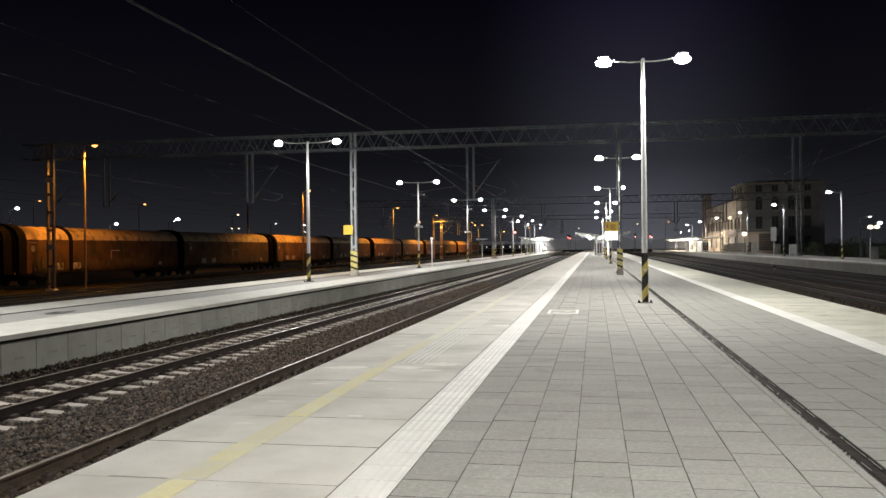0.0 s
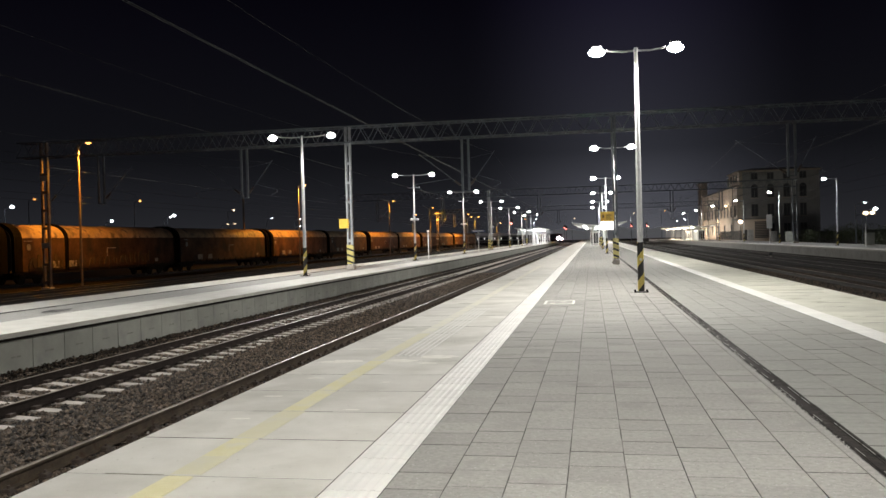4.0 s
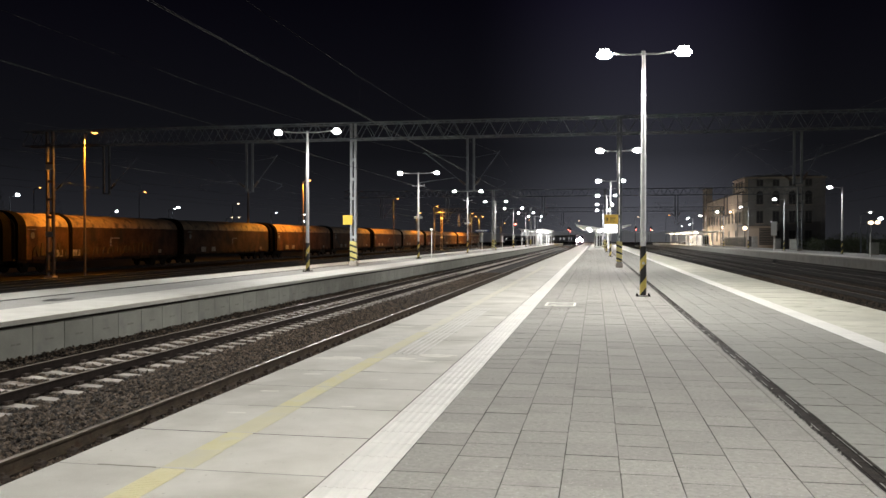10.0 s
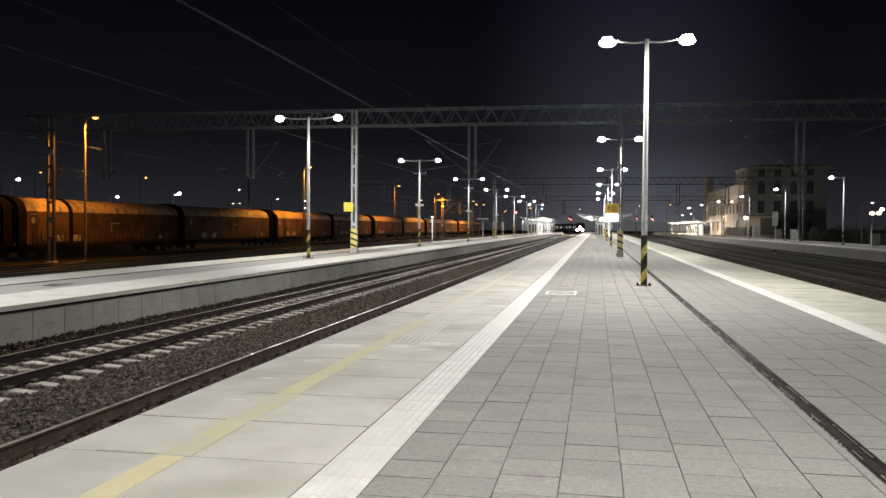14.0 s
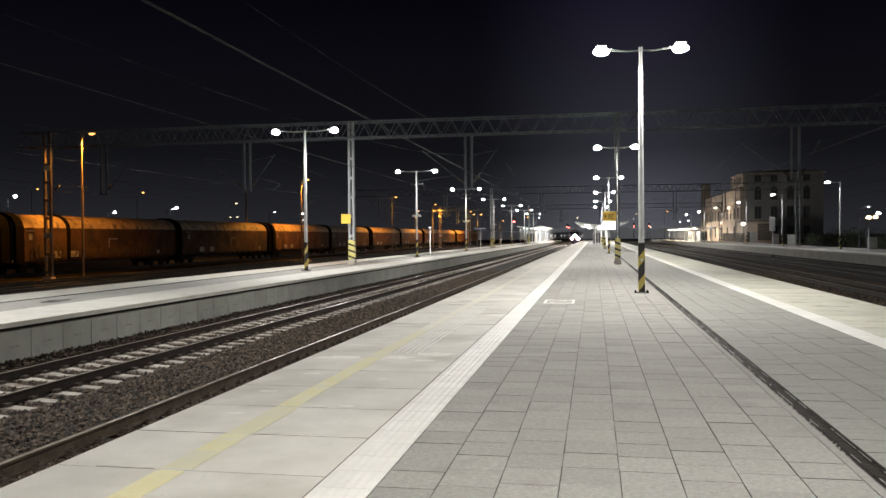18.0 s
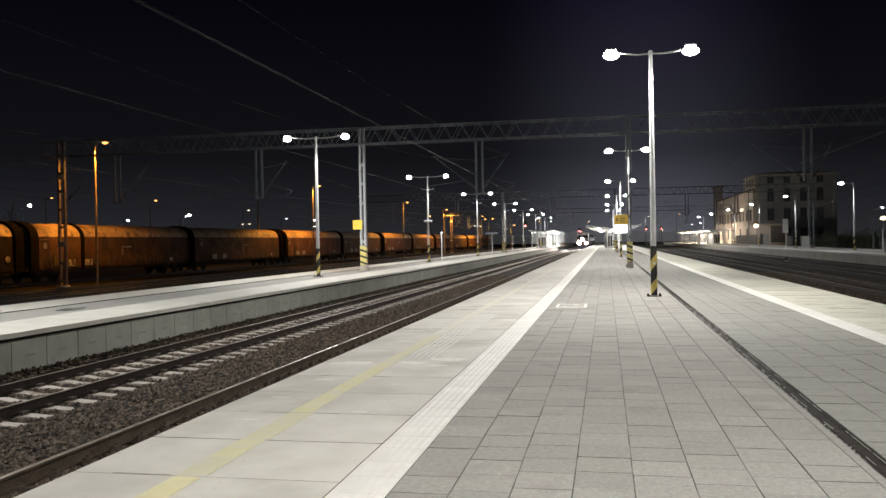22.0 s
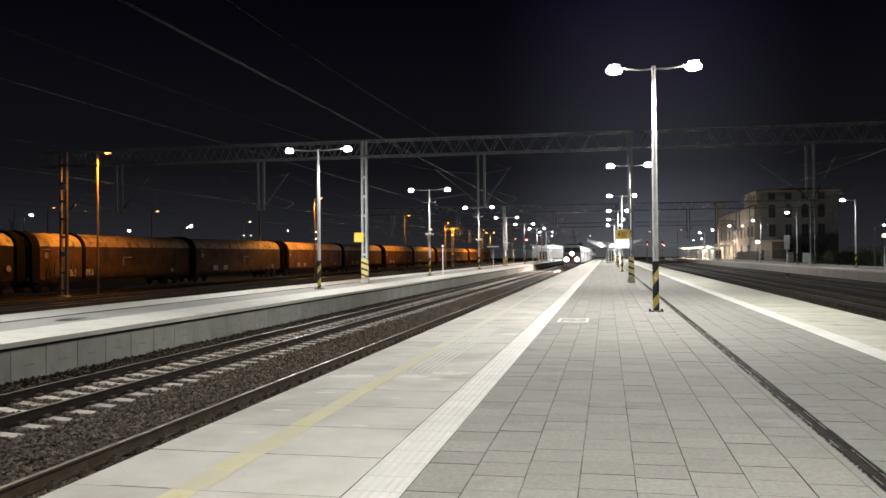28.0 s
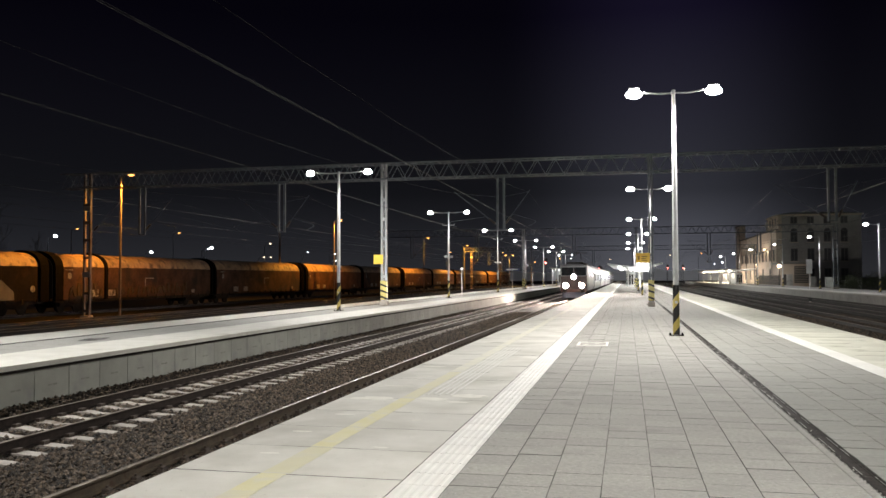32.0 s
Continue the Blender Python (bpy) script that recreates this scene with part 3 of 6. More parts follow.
# ---------------------------------------------------------------- lamp posts
def lamp_post(name, height, reach, sides, label, group, lens, lamp_size=(0.25, 0.21, 0.17)):
    """A tapered pole with a striped foot, arms and flat luminaires with bulging lenses; the arms lie along x."""
    t = empty(name, pose(0, 0, 0), label, "lamp post", group)
    bm = bmesh.new()
    tube(bm, (0, 0, 0.02), (0, 0, height * 0.55), 0.088, 0.072, 16)
    tube(bm, (0, 0, height * 0.55), (0, 0, height), 0.072, 0.05, 16)
    part("pole", bm, M_POLE, t, "pale galvanised tapered pole")
    bm = bmesh.new()
    tube(bm, (0, 0, 0.03), (0, 0, 1.42), 0.094, 0.090, 20)
    part("warning_sleeve", bm, M_WARN, t, "yellow and black diagonal warning stripes")
    bm = bmesh.new()
    box(bm, -0.20, 0.20, -0.20, 0.20, 0.0, 0.014, bevel=0.004)
    part("base_plate", bm, M_DRAIN, t, "dark steel base plate")
    for sx in (-0.165, 0.165):
        for sy in (-0.165, 0.165):
            bm = bmesh.new()
            tube(bm, (sx, sy, 0.014), (sx, sy, 0.07), 0.024, 0.020, 8)
            part("anchor_bolt", bm, M_GRATE, t)
    bm = bmesh.new()
    box(bm, -0.035, 0.035, -0.100, -0.088, 0.90, 0.97, bevel=0.004)
    part("service_hatch", bm, M_POLE, t)
    bm = bmesh.new()
    tube(bm, (0, 0, height - 0.02), (0, 0, height + 0.10), 0.062, 0.055, 14)
    part("pole_cap", bm, M_HOUSING, t)
    for s in sides:
        bm = bmesh.new()
        pts = [(0, 0, height + 0.02), (s * reach * 0.35, 0, height + 0.01), (s * reach * 0.75, 0, height + 0.06), (s * (reach - 0.30), 0, height + 0.10)]
        run(bm, pts, 0.026, 8)
        part("arm", bm, M_POLE, t)
        bm = bmesh.new()
        c = s * reach
        rx, ry, rz = lamp_size
        box(bm, c - rx * 0.62, c + rx * 0.62, -ry * 0.6, ry * 0.6, height + 0.155, height + 0.215, bevel=0.02)
        h = part("luminaire", bm, M_HOUSING, t, "flat grey lamp head")
        bm = bmesh.new()
        ellipsoid(bm, (c, 0, height + 0.03), rx * 0.92, ry * 0.9, rz * 0.70, 28, 18)
        part("lens", bm, lens, h, "glowing white lamp lens")
    return t


def light_posts(post, places, watt, reach, sides, height, color, size=0.12):
    for i, (x, y) in enumerate(places):
        if i:
            copy_thing(post, pose(x, y, 0))
        else:
            post.matrix_basis = pose(x, y, 0)
        for s in sides:
            if -40 < y < 80 and len(sides) == 2:
                spot((x + s * reach, y, height - 0.2), watt * 0.95, color, 165 if x > 0 else 148, size, 0.0, 0.5)
                for tilt in (-62, 62):
                    spot((x + s * reach, y, height - 0.2), watt * 0.99, color, 74, size, tilt, 1.0)
            else:
                spot((x + s * reach, y, height - 0.2), watt, color, 148 if x < 0 else 165, size)


A_Y = [24.2 + LAMP_STEP * k for k in range(-2, 6)]
A_Y = [24.2] + [y for y in A_Y if y != 24.2]
post_a = lamp_post("platform_lamp_post", 6.82, 1.09, (-1, 1), "twin-arm platform lamp post with striped foot, both lamps lit", "platform lamp posts", M_LED)
light_posts(post_a, [(POST_X, y) for y in A_Y], LED_WATT, 1.09, (-1, 1), 6.82, LED_COLOR)
B_Y = [39.6] + [39.6 + LAMP_STEP * k for k in (-2, -1, 1, 2, 3, 4, 5, 6)]
post_b = lamp_post("platform_lamp_post", 6.90, 1.52, (-1, 1), "long-armed twin platform lamp post with striped foot, lit", "platform lamp posts", M_LED, (0.22, 0.20, 0.17))
light_posts(post_b, [(-14.1, y) for y in B_Y], LED_WATT * 0.82, 1.52, (-1, 1), 6.90, (1.0, 0.985, 0.95))
for y in B_Y[3:6]:
    bm = bmesh.new()
    for s in (-1, 1):
        box(bm, -14.1 + s * 0.21 - 0.12, -14.1 + s * 0.21 + 0.12, y - 0.16, y + 0.10, 3.25, 3.43, bevel=0.03)
    box(bm, -14.1 - 0.12, -14.1 + 0.12, y - 0.02, y + 0.02, 3.30, 3.36)
    mesh_thing("loudspeaker", bm, M_HOUSING, "pair of grey loudspeaker horns clamped to the lamp pole", "loudspeaker", "platform loudspeakers")
for y in B_Y[3:7]:
    bm = bmesh.new()
    run(bm, [(-14.62, y - 0.07, 6.02), (-14.56, y - 0.07, 5.90), (-13.64, y - 0.07, 5.90), (-13.58, y - 0.07, 6.02)], 0.022, 8)
    mesh_thing("pole_bracket", bm, M_HOUSING, "thin cross bracket clamped to the lamp pole", "bracket", "pole brackets")
C_Y = [93.0] + [93.0 + 27.2 * k for k in (-2, -1, 1, 2, 3, 4, 5)]
post_c = lamp_post("platform_lamp_post", 6.95, 1.25, (-1,), "single-arm platform lamp post with striped foot, lit", "platform lamp posts", M_LED, (0.27, 0.19, 0.14))
light_posts(post_c, [(25.3, y) for y in C_Y], LED_WATT * 0.75, 1.25, (-1,), 6.95, (0.95, 0.97, 1.0))


def yard_lamp(height, label):
    """A brown steel yard pole with one outreach arm and a sodium lamp."""
    t = empty("yard_lamp_post", pose(0, 0, 0), label, "lamp post", "yard lamp posts")
    bm = bmesh.new()
    tube(bm, (0, 0, 0), (0, 0, height), 0.085, 0.065, 12)
    part("pole", bm, M_OLDMAST, t, "rust-brown steel pole")
    bm = bmesh.new()
    run(bm, [(0, 0, height - 0.15), (0.30, 0, height + 0.12), (0.62, 0, height + 0.16)], 0.04, 8)
    part("arm", bm, M_OLDMAST, t)
    bm = bmesh.new()
    box(bm, 0.50, 1.05, -0.17, 0.17, height + 0.14, height + 0.26, bevel=0.03)
    h = part("luminaire", bm, M_OLDMAST, t)
    bm = bmesh.new()
    ellipsoid(bm, (0.80, 0, height + 0.13), 0.23, 0.16, 0.13, 18, 12, lower=True)
    part("lens", bm, M_SOD, h, "glowing orange sodium lens")
    return t


yard = yard_lamp(9.8, "rust-brown yard lamp post with a lit orange lamp")
YARD = ((-34.6, 52.0), (-36.0, 99.5), (-36.0, 147.0), (-35.8, 184.0), (-36.0, 240.0))
for i, (x, y) in enumerate(YARD):
    if i:
        copy_thing(yard, pose(x, y, -1.0))
    else:
        yard.matrix_basis = pose(x, y, -1.0)
    spot((x + 0.78, y, 8.70), SODIUM_WATT, SODIUM_COLOR, 150, 0.15)


bm = bmesh.new()
tube(bm, (-46.0, 105.6, -1.0), (-46.0, 105.6, 8.4), 0.16, 0.12, 12)
mesh_thing("yard_pole", bm, M_OLDMAST, "bare rust-brown pole standing behind the freight wagons", "pole")

# ---------------------------------------------------------------- catenary gantries
def lattice_mast(parent_name, m, height, label, mat, half=0.32, group="gantry masts", striped=False, foot=0.0):
    """Two channel legs with flat lacing bars, on a concrete block."""
    t = empty(parent_name, m, label, "catenary mast", group)
    bm = bmesh.new()
    box(bm, -half - 0.11, half + 0.11, -0.26, 0.26, foot, foot + 0.28, bevel=0.03)
    part("footing", bm, M_SLEEPER, t, "pale concrete footing block")
    for s in (-1, 1):
        bm = bmesh.new()
        box(bm, s * half - 0.06, s * half + 0.06, -0.11, 0.11, foot + 0.28, height, bevel=0.012)
        part("leg", bm, mat, t)
    if striped:
        bm = bmesh.new()
        box(bm, -half - 0.075, half + 0.075, -0.125, 0.125, foot + 0.34, foot + 1.48, bevel=0.01)
        part("warning_sleeve", bm, M_WARNMAST, t, "yellow and black warning stripes")
    z = foot + 0.5
    while z < height - 0.5:
        bm = bmesh.new()
        box(bm, -half + 0.03, half - 0.03, -0.10, -0.08, z, z + 0.16)
        box(bm, -half + 0.03, half - 0.03, 0.08, 0.10, z, z + 0.16)
        part("lacing_plate", bm, mat, t)
        z += 1.15
    return t


def drop_tubes(t, x, bottom, top):
    for o in (-0.19, 0.19):
        bm = bmesh.new()
        box(bm, x + o - 0.06, x + o + 0.06, -0.06, 0.06, bottom, top, bevel=0.01)
        part("drop_leg", bm, M_MAST, t)
    bm = bmesh.new()
    box(bm, x - 0.24, x + 0.24, -0.06, 0.06, bottom - 0.05, bottom)
    part("drop_foot", bm, M_MAST, t)


def registration(t, x, track_x, z=4.62):
    """The cantilever of one track: a slanting tube up to the messenger and a steady arm, both on insulators."""
    s = 1 if track_x > x else -1
    foot, head = Vector((x + s * 0.25, 0, z + 0.12)), Vector((track_x, 0, 6.60))
    way = (head - foot).normalized()
    bm = bmesh.new()
    tube(bm, foot + way * 0.08, foot + way * 0.52, 0.06, 0.06, 10)
    part("insulator", bm, M_INSUL, t)
    bm = bmesh.new()
    tube(bm, foot, head + way * 0.15, 0.021, 0.021, 8)
    part("cantilever_tube", bm, M_MAST, t)
    bm = bmesh.new()
    tube(bm, (x + s * 0.2, 0, 6.35), head, 0.009, 0.009, 6)
    part("top_stay", bm, M_MAST, t)
    bm = bmesh.new()
    run(bm, [foot + way * 0.75, (track_x + s * 0.35, 0, z + 0.32), (track_x + s * 0.40, 0, z + 0.20), (track_x, 0, z)], 0.012, 6)
    part("steady_arm", bm, M_MAST, t)


def gantry(y, x0, x1, z0=7.55, z1=8.48):
    t = empty("catenary_gantry", pose(0, y, 0), "grey lattice steel gantry beam spanning all the tracks", "catenary gantry", "catenary gantries")
    for yy in (-0.42, 0.42):
        for z in (z0, z1):
            bm = bmesh.new()
            box(bm, x0, x1, yy - 0.036, yy + 0.036, z - 0.036, z + 0.036)
            part("chord", bm, M_MAST, t)
    n = int((x1 - x0) / 1.05)
    d = (x1 - x0) / n
    bm = bmesh.new()
    tube(bm, (0, 0, z0), (d / 2, 0, z1), 0.019, 0.019, 6)
    tube(bm, (d / 2, 0, z1), (d, 0, z0), 0.019, 0.019, 6)
    brace = data_of("brace", bm, M_MAST)
    bm = bmesh.new()
    tube(bm, (0, -0.42, 0), (0, 0.42, 0), 0.019, 0.019, 6)
    tube(bm, (0, -0.42, 0), (d, 0.42, 0), 0.016, 0.016, 6)
    cross = data_of("cross_brace", bm, M_MAST)
    for i in range(n):
        for yy in (-0.42, 0.42):
            piece("brace", brace, t, x0 + i * d, yy, 0)
        for z in (z0, z1):
            piece("cross_brace", cross, t, x0 + i * d, 0, z)
    for x, b, arms in ((-7.15, 4.46, (TRACK_1, TRACK_2)), (-20.8, 4.53, (-19.1, -23.6)), (-30.4, 4.5, (-28.4,)), (10.8, 4.65, (8.02, 12.0)), (17.2, 4.65, (15.95, 19.93))):
        drop_tubes(t, x, b, z0 - 0.05)
        for ax in arms:
            registration(t, x, ax)
    registration(t, -34.2, -32.0)
    return t


G1 = gantry(GANTRY_Y, -36.0, 27.0)
for gy_ in (117.0, 186.0):
    copy_thing(G1, pose(0, gy_, 0))
for gy_ in (GANTRY_Y, 117.0, 186.0):
    lattice_mast("gantry_mast", pose(1.32, gy_, 0), 8.5, "grey twin-leg gantry mast with striped foot on the platform", M_MAST, 0.085, striped=True)
    lattice_mast("gantry_mast", pose(-14.22, gy_, 0), 8.5, "pale twin-leg gantry mast with striped foot on a concrete block", M_PALEMAST, 0.12, striped=True)
    ym = lattice_mast("gantry_mast", pose(-34.35, gy_, 0), 8.5, "rust-brown twin-leg gantry mast with pale plates in the freight yard", M_OLDMAST, 0.20, foot=-1.02)
    for z in (1.75, 6.05):
        bm = bmesh.new()
        box(bm, -0.27, 0.27, -0.145, -0.115, z, z + 0.34, bevel=0.01)
        part("mast_plate", bm, M_PALEMAST, ym, "pale enamel plate")
    lattice_mast("gantry_mast", pose(26.6, gy_, 0), 8.5, "dark twin-leg gantry mast behind the third platform", M_MAST, 0.25)


def wires(axis, gantries, label, contact=4.60, top=6.60):
    """A contact wire and a sagging messenger with droppers between the gantries."""
    t = empty("overhead_wire", pose(0, 0, 0), label, "overhead wire", "overhead wires")
    bm = bmesh.new()
    cpts, mpts = [], []
    for i, (a, b) in enumerate(zip(gantries, gantries[1:])):
        sa, sb = (0.22 if i % 2 else -0.22), (-0.22 if i % 2 else 0.22)
        for k in range(12):
            u = k / 12
            cpts.append((axis + sa + (sb - sa) * u, a + (b - a) * u, contact))
            mpts.append((axis, a + (b - a) * u, top - 1.15 * 4 * u * (1 - u)))
    cpts.append((axis, gantries[-1], contact))
    mpts.append((axis, gantries[-1], top))
    run(bm, cpts, 0.0048, 5)
    run(bm, [(x + 0.045, y, z) for x, y, z in cpts], 0.0048, 5)
    part("contact_wire", bm, M_WIRE, t)
    bm = bmesh.new()
    run(bm, mpts, 0.0045, 5)
    part("messenger_wire", bm, M_WIRE, t)
    for c, m in zip(cpts[1::2], mpts[1::2]):
        bm = bmesh.new()
        tube(bm, c, m, 0.002, 0.002, 4)
        part("dropper", bm, M_WIRE, t)
    return t


G_LINE = [-90, -21, 48, 117, 186, 255, 310]
for ax in (TRACK_1, TRACK_2, 8.02, 12.0, 15.95, 19.93, -19.1, -23.6, -28.4, -32.0):
    wires(ax, G_LINE, "thin contact and messenger wires hung over a track")


# ---------------------------------------------------------------- signs
M_PRINT = surf("dull_dark_print", (0.24, 0.14, 0.03), (0.32, 0.19, 0.04), 9, 0.6, 0.02)


def mast_sign(m, w, h, label, lit):
    t = empty("platform_sign", m, label, "sign")
    bm = bmesh.new()
    box(bm, 0, w, -0.03, 0.0, 0, h, bevel=0.008)
    part("yellow_plate", bm, M_SIGNY, t, "yellow enamel plate")
    bm = bmesh.new()
    for x, z, ww, hh in ((0.10, 0.16, 0.09, 0.20), (0.30, 0.30, 0.30, 0.05), (0.30, 0.19, 0.24, 0.05), (0.30, 0.09, 0.30, 0.04)):
        if x + ww < w:
            box(bm, x, x + ww, -0.036, -0.031, z, z + hh)
    if lit:
        part("print", bm, M_PRINT, t, "dull dark print bars")
    else:
        bm.free()
    bm = bmesh.new()
    for z in (0.12, h - 0.12):
        box(bm, 0.02, w + 0.12, 0.0, 0.03, z - 0.02, z + 0.02)
    part("bracket", bm, M_MAST, t)
    if lit:
        bm = bmesh.new()
        box(bm, 0.0, w - 0.06, -0.06, 0.02, -0.50, -0.04, bevel=0.01)
        part("white_plate", bm, M_WHITELIT, t, "white sign plate with an added glow")
    return t


mast_sign(pose(0.50, GANTRY_Y - 0.22, 2.46), 0.75, 0.52, "yellow platform sign over a white plate with an added glow on the mast", True)
mast_sign(pose(-14.80, GANTRY_Y - 0.22, 2.47), 0.58, 0.56, "plain yellow enamel sign fixed to the gantry mast", False)


def dwarf_signal(m):
    t = empty("dwarf_signal", m, "small black ground signal between the through tracks", "railway signal")
    bm = bmesh.new()
    box(bm, -0.16, 0.16, -0.14, 0.14, 0.0, 0.25, bevel=0.02)
    part("foot", bm, M_SLEEPER, t)
    bm = bmesh.new()
    box(bm, -0.28, 0.28, -0.18, 0.18, 0.25, 0.85, bevel=0.05)
    hd = part("head", bm, M_SIGNB, t)
    for s in (-0.12, 0.12):
        bm = bmesh.new()
        tube(bm, (s, -0.18, 0.6), (s, -0.27, 0.6), 0.085, 0.095, 12)
        part("hood", bm, M_SIGNB, hd)


dwarf_signal(pose(18.0, 90.0, -1.0) @ Matrix.Scale(0.6, 4))


def marker_post(m, height, board, label):
    t = empty("marker_post", m, label, "sign post")
    bm = bmesh.new()
    tube(bm, (0, 0, 0), (0, 0, height), 0.035, 0.035, 10)
    part("post", bm, M_SIGNW, t)
    if board:
        bm = bmesh.new()
        box(bm, -board[0] / 2, board[0] / 2, -0.05, -0.02, height - board[1], height, bevel=0.01)
        bd = part("board", bm, M_SIGNBLUE if board[0] > 1.5 else M_SIGNW, t, "dark blue board" if board[0] > 1.5 else "white board")
        if board[0] > 1.5:
            for i in range(7):
                bm = bmesh.new()
                x = -0.70 + 0.20 * i
                box(bm, x, x + 0.14, -0.056, -0.051, height - board[1] + 0.07, height - 0.06)
                part("print_bar", bm, M_SIGNW, bd, "white print bar")
    return t


marker_post(pose(-13.9, 70.5, 0), 2.5, (0.22, 0.14), "thin white marker post on the far platform")
marker_post(pose(-13.9, 103.0, 0), 2.75, (1.7, 0.24), "dark blue station name board with white print on a post")
marker_post(pose(-13.9, 126.0, 0), 2.3, None, "thin white marker post on the far platform")
marker_post(pose(24.0, 120.3, 0), 3.95, (0.75, 1.9), "tall blank white sign board behind the third platform")
marker_post(pose(24.0, 79.6, 0), 2.1, None, "thin white marker post on the third platform")


# ---------------------------------------------------------------- covered freight wagons
def arch(w, z0, z1, shoulder, n=18):
    """Side, shoulder and rounded roof of a tarpaulin hood."""
    pts = [(-w, z0), (-w, shoulder)]
    for i in range(1, n):
        a = math.pi * (1 - i / n)
        pts.append((w * math.cos(a), shoulder + (z1 - shoulder) * math.sin(a) ** 0.8))
    return pts + [(w, shoulder), (w, z0)]


def wagon(length, label, torn=False, south=0.75, north=0.35, mid=True):
    """A bogie wagon with a hooped tarpaulin hood; y along, z from the rail head."""
    t = empty("freight_wagon", pose(0, 0, 0), label, "freight wagon", "covered freight wagons")
    L = length / 2 - 0.55
    south, north = -length / 2 + south, length / 2 - north
    cuts = [south, south + 5.4, north] if mid else [south, north]
    for a, b in zip(cuts, cuts[1:]):
        bm = bmesh.new()
        k = max(6, int((b - a) / 0.45))
        st = []
        pr = arch(1.47, 0.95, 4.22, 2.95)
        rings = []
        for i in range(k + 1):
            y = a + (b - a) * i / k
            puff = 0.016 * math.cos(2 * math.pi * i / 3) + 0.022 * noise.noise((y, L, 5))
            ring = []
            for j, (x, z) in enumerate(pr):
                q = 1 + puff * (0.5 if z < 1.2 else 1) + 0.012 * noise.noise((x * 2, y * 2, z * 2))
                ring.append(bm.verts.new((x * q, y, 0.95 + (z - 0.95) * (1 + 0.4 * puff))))
            rings.append(ring)
        n_ = len(pr) - 1
        for r0, r1 in zip(rings, rings[1:]):
            for i in range(2, n_ - 2):
                f = bm.faces.new((r0[i], r0[i + 1], r1[i + 1], r1[i]))
                f.smooth = True
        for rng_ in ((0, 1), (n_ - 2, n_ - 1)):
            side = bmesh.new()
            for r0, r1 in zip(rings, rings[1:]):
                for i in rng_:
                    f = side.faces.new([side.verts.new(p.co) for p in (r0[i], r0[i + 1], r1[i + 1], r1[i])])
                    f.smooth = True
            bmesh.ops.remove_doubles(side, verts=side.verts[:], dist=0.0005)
            part("side_curtain", side, M_CURTAINDARK if torn else M_CURTAIN, t, "side curtain coloured near black for dim light" if torn else "grimy dark brown side curtain with painted-in shade")
        bmesh.ops.delete(bm, geom=[v for v in bm.verts if not v.link_faces], context="VERTS")
        part("tarpaulin", bm, M_TARP, t, "faded brown tarpaulin roof section")
    for y in cuts:
        bm = bmesh.new()
        wd = 0.42 if y in (south, north) and length / 2 - abs(y) > 0.5 else 0.15
        sweep(bm, [(x * 1.07, 0.95 + (z - 0.95) * 1.035) for x, z in arch(1.50, 0.9, 4.25, 2.97)], [(0, y - wd, 0, 0), (0, y + wd, 0, 0)])
        part("hoop", bm, M_HOOP, t, "dark end hoop")
    for s in (-1, 1):
        bm = bmesh.new()
        sweep(bm, arch(1.40, 1.0, 4.12, 2.9), [(0, north if s > 0 else south, 0, 0), (0, (north + 0.3) if s > 0 else (south - 0.5), 0, 0)])
        part("end_wall", bm, M_WAGEND, t)
    bm = bmesh.new()
    box(bm, -1.40, 1.40, -L - 0.45, L + 0.45, 0.88, 1.06)
    for s in (-1, 1):
        box(bm, s * 1.30 - 0.07, s * 1.30 + 0.07, -L, L, 0.72, 0.92)
    part("underframe", bm, M_UNDER, t)
    bm = bmesh.new()
    box(bm, 1.46, 1.52, -0.03, 0.03, 0.80, 1.10)
    stan = data_of("stanchion", bm, M_UNDER)
    for i in range(int(2 * L / 1.4) + 1):
        piece("stanchion", stan, t, 0, -L + 1.4 * i, 0)
    for s in (-1, 1):
        bg = s * (L - 2.3)
        bm = bmesh.new()
        box(bm, -1.0, -0.86, bg - 1.3, bg + 1.3, 0.45, 0.75)
        box(bm, 0.86, 1.0, bg - 1.3, bg + 1.3, 0.45, 0.75)
        box(bm, -1.0, 1.0, bg - 0.2, bg + 0.2, 0.55, 0.88)
        bgy = part("bogie", bm, M_UNDER, t)
        for o in (-0.9, 0.9):
            bm = bmesh.new()
            for sx in (-0.75, 0.75):
                tube(bm, (sx - 0.065, bg + o, 0.46), (sx + 0.065, bg + o, 0.46), 0.46, 0.46, 20)
            tube(bm, (-0.75, bg + o, 0.46), (0.75, bg + o, 0.46), 0.08, 0.08, 8)
            part("wheelset", bm, M_UNDER, bgy)
        for sx in (-0.87, 0.87):
            bm = bmesh.new()
            tube(bm, (sx, s * (L + 0.45), 1.05), (sx, s * (L + 0.68), 1.05), 0.10, 0.10, 12)
            tube(bm, (sx, s * (L + 0.68), 1.05), (sx, s * (L + 0.73), 1.05), 0.22, 0.22, 16)
            part("buffer", bm, M_UNDER, t)
    # painted marks on the side that faces the platforms
    bm = bmesh.new()
    tube(bm, (1.535, -L + 1.35, 2.62), (1.55, -L + 1.35, 2.62), 0.23, 0.23, 20)
    part("round_plate", bm, M_MARK, t, "small round pale plate")
